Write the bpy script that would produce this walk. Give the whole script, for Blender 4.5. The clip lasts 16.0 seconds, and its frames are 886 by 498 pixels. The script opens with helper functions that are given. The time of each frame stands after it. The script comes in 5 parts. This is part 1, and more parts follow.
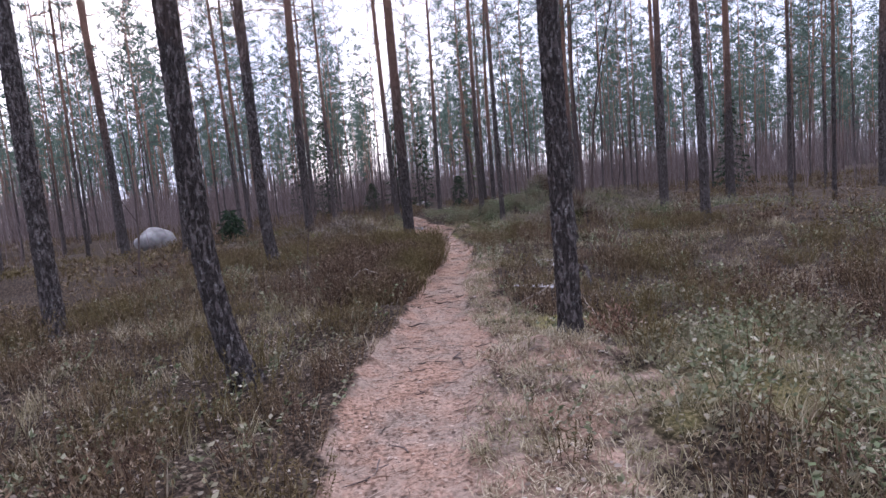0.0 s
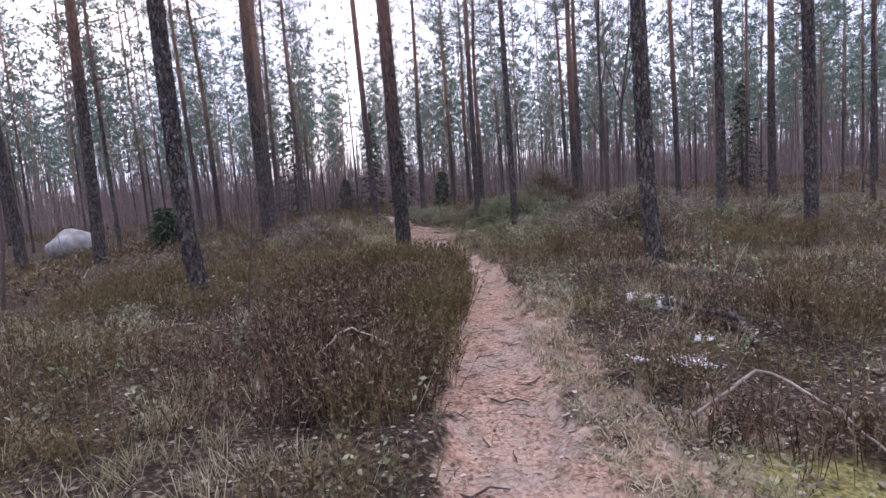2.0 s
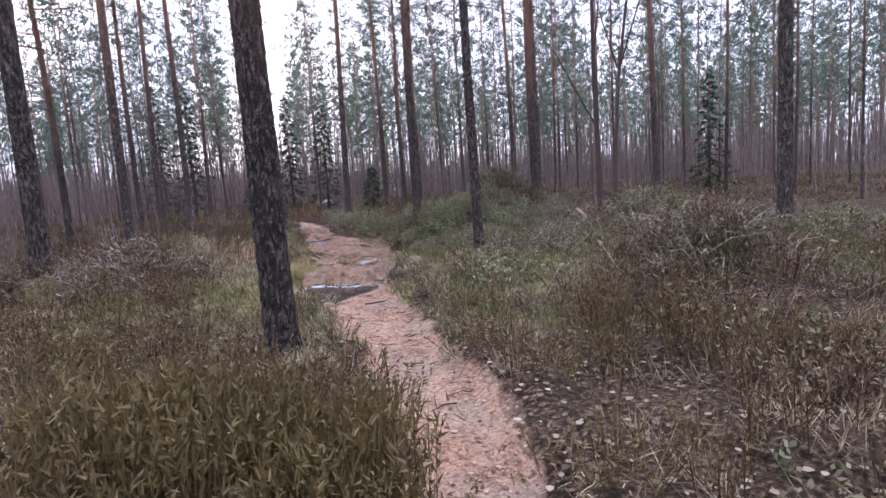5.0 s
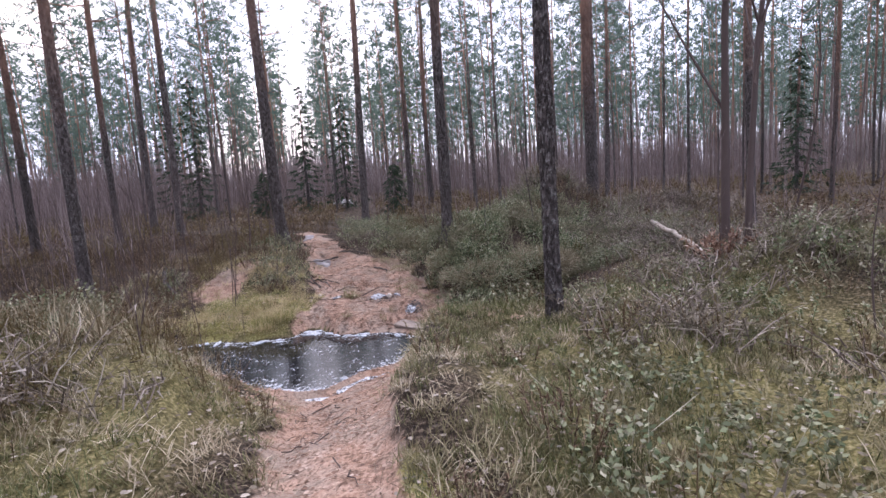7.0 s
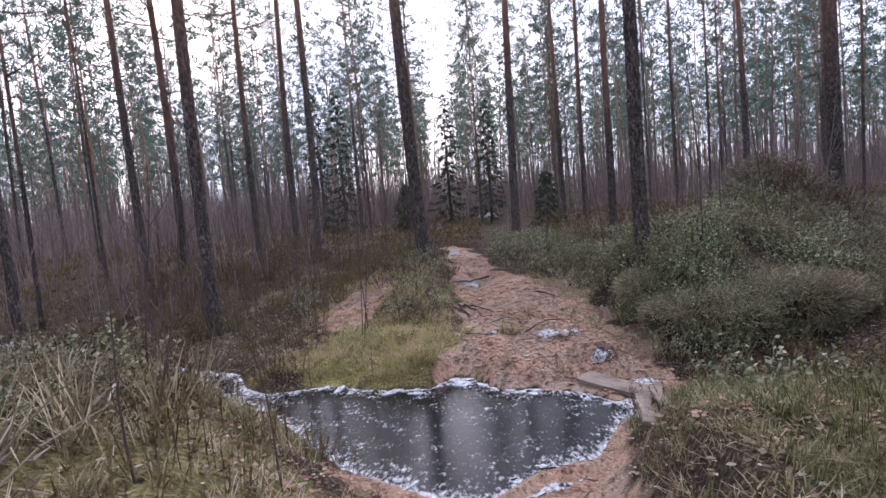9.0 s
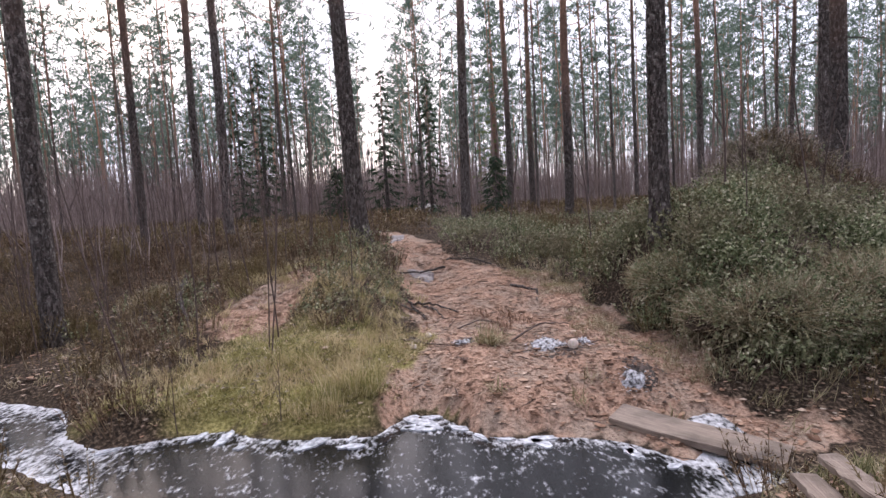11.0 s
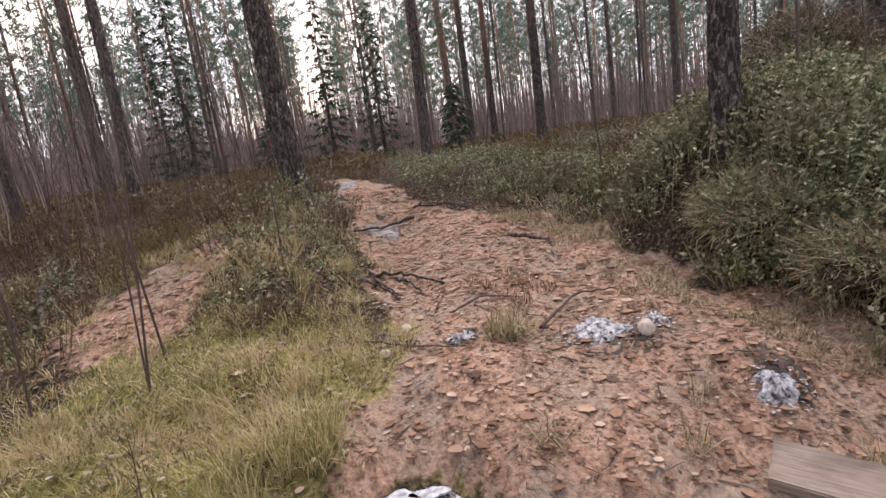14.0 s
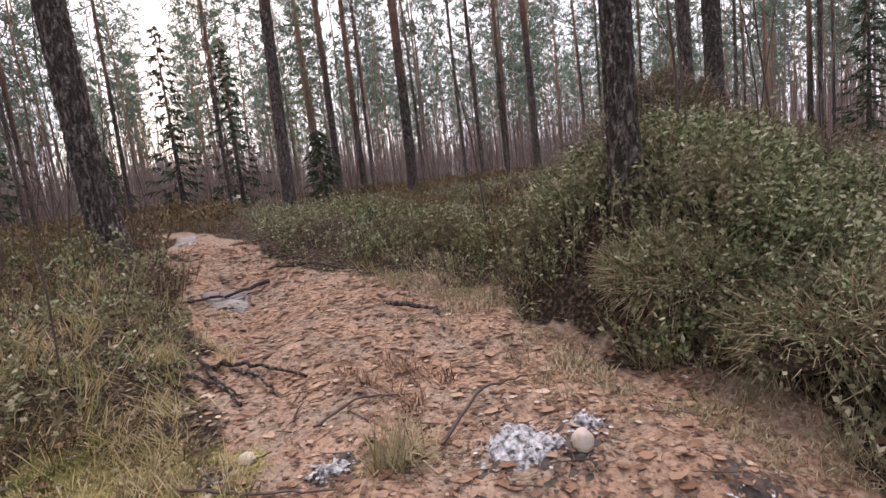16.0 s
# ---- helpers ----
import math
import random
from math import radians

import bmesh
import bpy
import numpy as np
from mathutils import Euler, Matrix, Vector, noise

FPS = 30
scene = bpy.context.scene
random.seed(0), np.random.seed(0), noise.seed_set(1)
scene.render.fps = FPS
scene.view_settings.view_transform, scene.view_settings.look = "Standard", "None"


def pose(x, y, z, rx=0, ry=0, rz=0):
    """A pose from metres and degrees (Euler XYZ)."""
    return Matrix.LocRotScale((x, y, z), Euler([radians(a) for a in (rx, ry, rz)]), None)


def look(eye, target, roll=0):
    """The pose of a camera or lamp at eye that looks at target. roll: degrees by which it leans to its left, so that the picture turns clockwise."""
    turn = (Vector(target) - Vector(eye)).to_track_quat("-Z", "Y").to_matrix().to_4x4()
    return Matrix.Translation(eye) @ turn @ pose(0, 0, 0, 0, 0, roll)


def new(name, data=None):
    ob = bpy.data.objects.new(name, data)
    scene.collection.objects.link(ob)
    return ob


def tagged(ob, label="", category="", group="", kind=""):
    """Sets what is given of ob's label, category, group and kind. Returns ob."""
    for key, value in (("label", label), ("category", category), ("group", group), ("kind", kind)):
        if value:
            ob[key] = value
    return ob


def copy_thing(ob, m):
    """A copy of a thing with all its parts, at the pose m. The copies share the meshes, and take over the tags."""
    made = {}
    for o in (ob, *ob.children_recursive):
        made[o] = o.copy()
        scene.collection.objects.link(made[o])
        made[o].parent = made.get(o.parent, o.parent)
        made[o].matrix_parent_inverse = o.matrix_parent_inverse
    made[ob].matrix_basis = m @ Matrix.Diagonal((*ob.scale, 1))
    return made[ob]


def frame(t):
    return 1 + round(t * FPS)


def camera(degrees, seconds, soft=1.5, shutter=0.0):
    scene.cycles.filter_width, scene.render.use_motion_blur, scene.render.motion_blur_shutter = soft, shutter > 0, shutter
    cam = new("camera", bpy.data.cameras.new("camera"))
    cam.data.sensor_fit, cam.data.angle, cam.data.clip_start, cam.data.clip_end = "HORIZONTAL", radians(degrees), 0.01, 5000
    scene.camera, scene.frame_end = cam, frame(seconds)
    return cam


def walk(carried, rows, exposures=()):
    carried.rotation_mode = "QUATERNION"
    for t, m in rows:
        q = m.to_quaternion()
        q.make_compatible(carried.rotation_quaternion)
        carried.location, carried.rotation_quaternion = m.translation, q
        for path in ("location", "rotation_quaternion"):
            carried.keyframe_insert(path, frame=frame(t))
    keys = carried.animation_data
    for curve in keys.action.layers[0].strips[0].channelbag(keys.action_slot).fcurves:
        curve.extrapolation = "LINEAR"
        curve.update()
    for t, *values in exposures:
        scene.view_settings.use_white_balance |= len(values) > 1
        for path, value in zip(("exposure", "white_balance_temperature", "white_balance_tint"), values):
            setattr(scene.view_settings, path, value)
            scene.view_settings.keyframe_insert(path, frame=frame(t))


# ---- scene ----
cam = camera(81.0, 16.0, soft=1.5)
PATH = [
    (0.0, 0.061, -0.107, 1.371, 84.40, 4.96, -0.31),
    (0.5, -0.189, 0.809, 1.400, 84.13, 4.08, -0.58),
    (1.0, -0.297, 1.611, 1.411, 84.01, 3.79, -1.04),
    (1.5, -0.487, 2.369, 1.354, 84.28, 3.90, -1.87),
    (2.0, -0.499, 3.076, 1.393, 84.00, 4.38, -3.40),
    (2.5, -0.449, 3.781, 1.361, 83.97, 4.63, -4.75),
    (3.0, -0.470, 4.338, 1.410, 83.62, 4.37, -6.50),
    (3.5, -0.404, 5.107, 1.400, 83.52, 4.26, -8.18),
    (4.0, -0.344, 5.835, 1.418, 83.87, 4.28, -10.42),
    (6.5, 0.245, 9.738, 1.639, 82.37, 3.61, -10.80),
    (7.0, 0.267, 10.504, 1.746, 82.83, 3.79, -7.86),
    (7.5, 0.204, 11.244, 1.727, 83.92, 3.96, -3.38),
    (8.0, 0.173, 11.842, 1.712, 84.83, 4.00, 1.79),
    (8.5, 0.061, 12.435, 1.566, 85.55, 4.64, 5.51),
    (9.0, -0.135, 12.951, 1.508, 85.88, 4.84, 7.31),
    (9.5, -0.404, 13.525, 1.392, 86.02, 4.89, 4.56),
    (12.0, -0.704, 15.593, 1.044, 83.62, 2.92, -0.76),
    (12.5, -0.769, 15.622, 1.073, 82.19, 3.67, 5.04),
    (13.0, -0.750, 15.872, 1.040, 81.04, 4.39, 7.42),
    (13.5, -0.711, 16.400, 1.016, 80.20, 7.39, 2.06),
    (14.0, -0.735, 16.966, 0.942, 78.76, 7.81, -5.48),
    (14.5, -0.798, 17.307, 0.928, 78.23, 7.43, -10.94),
    (15.0, -0.856, 17.431, 0.942, 79.70, 6.64, -12.65),
    (15.5, -0.707, 17.632, 0.928, 81.31, 6.63, -15.87),
    (16.0, -0.622, 17.792, 0.939, 82.44, 6.49, -19.94),
]
walk(cam, [(r[0], pose(*r[1:])) for r in PATH], [(0.0, 0.92, 5700, 24), (1.5, 1.05, 5750, 25), (4.0, 1.15, 5850, 25), (6.5, 1.35, 5900, 23), (8.0, 1.1, 5900, 22), (9.5, 0.95, 5850, 22), (12.0, 1.2, 6750, 20), (16.0, 1.12, 6950, 21)])

# ---------------------------------------------------------------- world and sun
world = bpy.data.worlds.new("overcast_sky")
scene.world = world
world.use_nodes = True
wn = world.node_tree
wn.nodes.clear()
w_out = wn.nodes.new("ShaderNodeOutputWorld")
w_bg = wn.nodes.new("ShaderNodeBackground")
w_sky = wn.nodes.new("ShaderNodeTexSky")
w_sky.sky_type = 'NISHITA'
w_sky.sun_disc = False
w_sky.sun_elevation, w_sky.sun_rotation = radians(28), radians(-25)
w_sky.dust_density = 3.0
w_co = wn.nodes.new("ShaderNodeTexCoord")
w_noise = wn.nodes.new("ShaderNodeTexNoise")
w_noise.inputs["Scale"].default_value, w_noise.inputs["Detail"].default_value = 2.6, 6
w_ramp = wn.nodes.new("ShaderNodeValToRGB")
w_ramp.color_ramp.elements[0].position, w_ramp.color_ramp.elements[0].color = 0.34, (0.45, 0.45, 0.45, 1)
w_ramp.color_ramp.elements[1].position, w_ramp.color_ramp.elements[1].color = 0.60, (1, 1, 1, 1)
w_mix = wn.nodes.new("ShaderNodeMix")
w_mix.data_type = 'RGBA'
w_mix.inputs["B"].default_value = (7.5, 7.7, 8.5, 1)      # cloud cover
wn.links.new(w_co.outputs["Generated"], w_noise.inputs["Vector"])
wn.links.new(w_noise.outputs["Fac"], w_ramp.inputs["Fac"])
wn.links.new(w_ramp.outputs["Color"], w_mix.inputs["Factor"])
wn.links.new(w_sky.outputs["Color"], w_mix.inputs["A"])
wn.links.new(w_mix.outputs["Result"], w_bg.inputs["Color"])
w_bg.inputs["Strength"].default_value = 0.11
wn.links.new(w_bg.outputs["Background"], w_out.inputs["Surface"])
sun_data = bpy.data.lights.new("sun", 'SUN')
sun_data.energy, sun_data.angle, sun_data.color = 1.5, radians(25), (1.0, 0.96, 0.92)
sun = new("sun", sun_data)
sun.matrix_world = look((0, 0, 40), (-14, -30, -22))

# ---------------------------------------------------------------- numbers and noise
rng = np.random.default_rng(7)


def lattice(ix, iy, seed):
    h = (ix.astype(np.int64) * 374761393 + iy.astype(np.int64) * 668265263 + seed * 974634777) & 0x7FFFFFFF
    h = ((h ^ (h >> 13)) * 1274126177) & 0x7FFFFFFF
    return ((h ^ (h >> 16)) & 0xFFFF) / 65535.0


def vnoise(x, y, scale, seed):
    """Smooth value noise, -1 to 1; scale in metres."""
    x, y = np.asarray(x, float) / scale, np.asarray(y, float) / scale
    ix, iy = np.floor(x), np.floor(y)
    fx, fy = x - ix, y - iy
    fx, fy = fx * fx * (3 - 2 * fx), fy * fy * (3 - 2 * fy)
    a, b = lattice(ix, iy, seed), lattice(ix + 1, iy, seed)
    c, d = lattice(ix, iy + 1, seed), lattice(ix + 1, iy + 1, seed)
    return 2 * ((a * (1 - fx) + b * fx) * (1 - fy) + (c * (1 - fx) + d * fx) * fy) - 1


def sstep(a, b, v):
    t = np.clip((np.asarray(v, float) - a) / (b - a), 0, 1)
    return t * t * (3 - 2 * t)


# ---------------------------------------------------------------- the lie of the land
WATER = -0.5
TRAIL_Y = [-6, 0, 2.4, 4.2, 6.5, 8.6, 10, 12.3, 14, 15.5, 16.5]
TRAIL_X = [-0.5, -0.35, -0.28, -0.16, -0.03, 0.26, 0.33, 0.02, -0.15, -0.3, -0.35]
TRAIL_W = [0.4, 0.38, 0.4, 0.52, 0.31, 0.24, 0.26, 0.26, 0.4, 0.62, 0.75]
NEAR_X = [-12, -8, -5, -3.6, -2.9, -2.13, -1.66, -1.2, -0.8, -0.45, -0.05, 0.4, 0.75, 1.1, 3, 9]
NEAR_Y = [21.4, 20.2, 18.9, 18.5, 18.1, 17.34, 16.86, 16.65, 16.4, 16.35, 16.8, 16.9, 17.7, 18.0, 18.3, 19]
FAR_X = [-12, -8, -5.9, -4.0, -3.6, -3.2, -2.3, -1.85, -1.2, -1.0, -0.75, -0.4, 0, 0.5, 0.75, 1.1, 3, 9]
FAR_Y = [22.8, 21.5, 20.3, 19.6, 19.0, 18.75, 18.9, 18.7, 18.72, 19.0, 19.05, 18.6, 18.55, 18.35, 18.1, 18.2, 18.5, 19.2]


def trail_gap(x, y):
    """Distance from the middle of the trail in half widths."""
    cx, w = np.interp(y, TRAIL_Y, TRAIL_X), np.interp(y, TRAIL_Y, TRAIL_W)
    w = w * (1 + 0.26 * vnoise(x, y, 0.7, 3) + 0.22 * vnoise(x, y, 0.22, 4))
    return np.abs(x - cx) / w


def shores(x, y):
    wob = 0.05 * vnoise(x, y * 0, 0.3, 11)
    return np.interp(x, NEAR_X, NEAR_Y) + wob - y, y - np.interp(x, FAR_X, FAR_Y) - wob


def bump(x, y, cx, cy, h, sx, sy=None):
    return h * np.exp(-((x - cx) / sx) ** 2 - ((y - cy) / (sy or sx)) ** 2)


def height(x, y):
    x, y = np.asarray(x, float), np.asarray(y, float)
    un, uf = shores(x, y)
    near = np.interp(y, [-60, -5, 0, 6, 9, 12, 15, 60], [0.1, 0.0, 0.02, 0.1, 0.22, 0.36, 0.42, 0.42])
    near = near + bump(x, y, 2.2, 14.4, 0.12, 1.3) + bump(x, y, 4.9, 15.2, 0.55, 0.95) + bump(x, y, -2.5, 13.9, 0.30, 1.0) + bump(x, y, -2.85, 15.4, 0.34, 0.85) + bump(x, y, 3.05, 11.75, 0.55, 0.75) + bump(x, y, -4.3, 13.6, 0.28, 0.8)
    near = near + bump(x, y, 2.0, 9.0, 0.12, 1.6) + bump(x, y, -3.0, 8.6, 0.2, 1.8) + 0.12 * sstep(2, 6, x) * sstep(4, 9, y)
    far = np.interp(y, [15, 20, 22, 23.5, 26, 35, 60, 120, 400], [0.2, 0.28, 0.34, 0.42, 0.52, 0.68, 0.9, 1.3, 3.0])
    far = far + bump(x, y, 4.85, 23.7, 1.4, 1.15) + bump(x, y, 3.5, 22.1, 0.46, 1.1) + bump(x, y, 2.3, 20.8, 0.62, 0.85) + bump(x, y, 3.2, 21.4, 0.25, 0.8)
    far = far + bump(x, y, 9.0, 25.0, 0.5, 1.5) + bump(x, y, -2.2, 22.7, 0.22, 0.6) + bump(x, y, 0.6, 24.6, 0.16, 1.0)
    far = far - 0.25 * sstep(-2.0, -4.0, x) * (1 - sstep(22, 27, y))
    lane = np.exp(-((x + 0.25) / 0.85) ** 4)
    wn_ = 2.1 + 2.2 * lane + 0.5 * sstep(0.8, 1.8, x)
    rn = sstep(0, 1, np.clip(un / wn_, 0, 1)) * 0.8 + 0.2 * np.clip(un / wn_, 0, 1)
    edge = np.interp(y, [18, 19.3, 20, 20.7, 21.3, 22.5], [1.95, 1.85, 1.6, 1.3, 1.15, 1.0])
    lane_f = sstep(0.27, -0.27, x - edge) * sstep(-1.9, -1.1, x)
    left_f = sstep(-1.1, -1.9, x)
    ufs = np.maximum(0.0, uf - 0.5 * sstep(0.0, 0.8, x))
    soft = np.interp(ufs, [0, 0.12, 0.55, 1.7, 3.0, 4.2, 5.5, 8], [0, 0.12, 0.34, 0.40, 0.60, 0.82, 1.0, 1.0])
    steep = 0.16 * sstep(0.0, 0.35, uf) + 0.84 * sstep(0.55, 1.65, uf)
    slope = 0.25 * sstep(0, 0.4, uf) + 0.75 * sstep(0.3, 3.2, uf)
    rf = soft * lane_f + slope * left_f + steep * np.clip(1 - lane_f - left_f, 0, 1)
    off = sstep(2.6, 4.6, x)
    rn, rf = np.maximum(rn, 0.85 * off), np.maximum(rf, 0.85 * off)
    lip = 0.05 * sstep(-0.02, 0.16, np.maximum(un, uf)) * sstep(1.1, 0.7, x)
    z = lip + np.where(un > 0, WATER + rn * (near - WATER), WATER + rf * (far - WATER))
    inside = np.clip(np.minimum(-un, -uf), 0, 1)
    z = np.where((un <= 0) & (uf <= 0), WATER - 0.2 * sstep(0, 0.35, inside), z)
    dry = sstep(0.7, 1.2, x) * np.exp(-(np.minimum(np.abs(un), np.abs(uf)) / 0.7) ** 2)
    z = z - 0.05 * dry * sstep(3.0, 2.2, x)
    gap = trail_gap(x, y)
    onland = sstep(0.05, 0.8, np.maximum(un, uf))
    rough = onland * np.where(un > 0, 0.25 + 0.75 * sstep(0.8, 1.8, gap), 1 - 0.6 * lane_f * sstep(4.6, 3.6, uf))
    z = z + rough * (0.11 * vnoise(x, y, 1.7, 21) + 0.085 * vnoise(x, y, 0.62, 22) + 0.03 * vnoise(x, y, 0.25, 23))
    z = z + onland * 0.012 * vnoise(x, y, 0.12, 24) + 0.35 * sstep(20, 60, np.hypot(x, y - 15)) * vnoise(x, y, 14, 25)
    z = z + lane_f * onland * (uf > 0.3) * (0.030 * vnoise(x, y, 0.33, 26) + 0.018 * vnoise(x, y, 0.14, 27))
    z = z - 0.07 * sstep(1.25, 0.7, gap) * (un > 0.2)
    return z


def soil_mask(x, y):
    un, uf = shores(x, y)
    m = sstep(1.4, 0.75, trail_gap(x, y)) * (un > -0.3)
    m = np.maximum(m, sstep(0.9, 0.2, un) * (un > 0) * sstep(-1.9, -1.4, x) * sstep(1.0, 0.6, x))
    edge = 0.22 * vnoise(x, y, 0.5, 31) + 0.12 * vnoise(x, y, 0.18, 32)
    cx = np.interp(y, [18.5, 20, 22, 23, 24.5, 27], [0.15, 0.15, -0.25, -0.95, -1.35, -1.2])
    hw = np.interp(y, [18.5, 19.2, 20, 21.4, 22.3, 22.9, 24.5, 27, 28], [1.3, 1.3, 1.05, 1.1, 0.8, 0.42, 0.3, 0.3, 0])
    m = np.maximum(m, (uf > 0) * sstep(0.12, -0.12, np.abs(x - cx) - hw + edge) * (y < 25.6))
    m = np.maximum(m, sstep(0.15, -0.15, np.hypot((x + 2.75) / 0.75, (y - 21.1) / 0.85) - 0.72 + 1.5 * edge) * 0.8)
    m = np.maximum(m, (uf > 0) * sstep(0.55, 0.1, uf) * sstep(0.9, 1.3, x) * sstep(2.3, 1.7, x))
    return np.clip(m, 0, 1)


def moss_mask(x, y):
    un, uf = shores(x, y)
    edge = 0.3 * vnoise(x, y, 0.5, 41) + 0.15 * vnoise(x, y, 0.2, 42)
    m = (uf > 0) * sstep(0.2, -0.2, np.hypot((x + 2.1) / 1.7, (y - 19.6) / 0.95) - 0.9 + 2.0 * edge) * (0.6 + 0.4 * sstep(-0.45, 0.15, vnoise(x, y, 0.33, 43)))
    m = np.maximum(m, sstep(0.2, -0.2, np.hypot((x - 2.2) / 1.3, (y - 3.2) / 1.5) - 0.6 + 1.6 * edge) * 0.5)
    m = np.maximum(m, sstep(0.2, -0.2, np.hypot((x - 0.3) / 0.22, (y - 12.6) / 0.5) - 0.7 + edge))
    m = np.maximum(m, sstep(0.2, -0.2, np.hypot((x - 1.2) / 0.5, (y - 5.0) / 0.5) - 0.7 + edge))
    m = np.maximum(m, sstep(0.2, -0.2, np.hypot((x - 2.2) / 1.5, (y - 13.6) / 2.0) - 0.7 + 1.5 * edge) * 0.55)
    m = np.maximum(m, sstep(0.2, -0.2, np.hypot((x + 1.3) / 0.7, (y - 13.5) / 1.3) - 0.7 + 1.5 * edge) * 0.5)
    m = np.maximum(m, 0.4 * (un > 0.3) * sstep(10.8, 12.5, y) * sstep(0.6, 1.0, np.abs(x)) * sstep(4.6, 3.6, np.abs(x)) * sstep(-0.5, 0.3, 3 * edge))
    return np.clip(m, 0, 1)


def verge(x, y):
    """The bleached strip on the right of the first stretch of trail."""
    gap = trail_gap(x, y)
    return (x > 0) * sstep(3.6, 2.3, gap + 0.7 * vnoise(x, y, 0.5, 61)) * sstep(0.3, 1.5, y) * sstep(9.2, 7.5, y)


# ---------------------------------------------------------------- materials
def nodes_of(name):
    m = bpy.data.materials.new(name)
    m.use_nodes = True
    return m, m.node_tree.nodes, m.node_tree.links, m.node_tree.nodes["Principled BSDF"]


def ramp(nd, stops):
    r = nd.new("ShaderNodeValToRGB")
    el = r.color_ramp.elements
    while len(el) < len(stops):
        el.new(0.5)
    for e, (p, c) in zip(el, stops):
        e.position, e.color = p, (*c, 1)
    return r


def tex_noise(nd, lk, scale, detail=4, vec=None, rough=0.55):
    n = nd.new("ShaderNodeTexNoise")
    n.inputs["Scale"].default_value, n.inputs["Detail"].default_value = scale, detail
    n.inputs["Roughness"].default_value = rough
    if vec:
        lk.new(vec, n.inputs["Vector"])
    return n


def mix_rgb(nd, lk, fac, a, b, blend='MIX'):
    n = nd.new("ShaderNodeMix")
    n.data_type, n.blend_type = 'RGBA', blend
    for sock, v in (("Factor", fac), ("A", a), ("B", b)):
        if isinstance(v, (int, float)):
            n.inputs[sock].default_value = v
        elif isinstance(v, tuple):
            n.inputs[sock].default_value = (*v, 1)
        else:
            lk.new(v, n.inputs[sock])
    return n.outputs["Result"]


def math_node(nd, lk, op, a, b=None):
    n = nd.new("ShaderNodeMath")
    n.operation = op
    for i, v in enumerate((a, b)):
        if v is None:
            continue
        if isinstance(v, (int, float)):
            n.inputs[i].default_value = v
        else:
            lk.new(v, n.inputs[i])
    return n.outputs[0]


def coords(nd, lk, kind="Object", scale=(1, 1, 1)):
    c = nd.new("ShaderNodeTexCoord")
    mp = nd.new("ShaderNodeMapping")
    mp.inputs["Scale"].default_value = scale
    lk.new(c.outputs[kind], mp.inputs["Vector"])
    return mp.outputs["Vector"]


def bump_node(nd, lk, h, strength, dist, bsdf):
    b = nd.new("ShaderNodeBump")
    b.inputs["Strength"].default_value, b.inputs["Distance"].default_value = strength, dist
    lk.new(h, b.inputs["Height"])
    lk.new(b.outputs["Normal"], bsdf.inputs["Normal"])


def plant_material(name, stops, patch, rough=0.75, patch_scale=0.9, patch_amount=0.5, spec=0.25, glow=0.0):
    """Blades and leaves: a colour for each blade, tinted in patches."""
    m, nd, lk, bs = nodes_of(name)
    geo = nd.new("ShaderNodeNewGeometry")
    r = ramp(nd, stops)
    lk.new(geo.outputs["Random Per Island"], r.inputs["Fac"])
    n = tex_noise(nd, lk, patch_scale, 3, geo.outputs["Position"])
    pr = ramp(nd, [(0.42, (0, 0, 0)), (0.62, (1, 1, 1))])
    lk.new(n.outputs["Fac"], pr.inputs["Fac"])
    f = math_node(nd, lk, 'MULTIPLY', pr.outputs["Color"], patch_amount)
    lk.new(mix_rgb(nd, lk, f, r.outputs["Color"], patch), bs.inputs["Base Color"])
    bs.inputs["Roughness"].default_value = rough
    bs.inputs["Specular IOR Level"].default_value = spec
    if glow:
        tr, mx = nd.new("ShaderNodeBsdfTranslucent"), nd.new("ShaderNodeMixShader")
        lk.new(bs.inputs["Base Color"].links[0].from_socket, tr.inputs["Color"])
        mx.inputs[0].default_value = glow
        lk.new(bs.outputs[0], mx.inputs[1])
        lk.new(tr.outputs[0], mx.inputs[2])
        lk.new(mx.outputs[0], nd["Material Output"].inputs["Surface"])
    return m


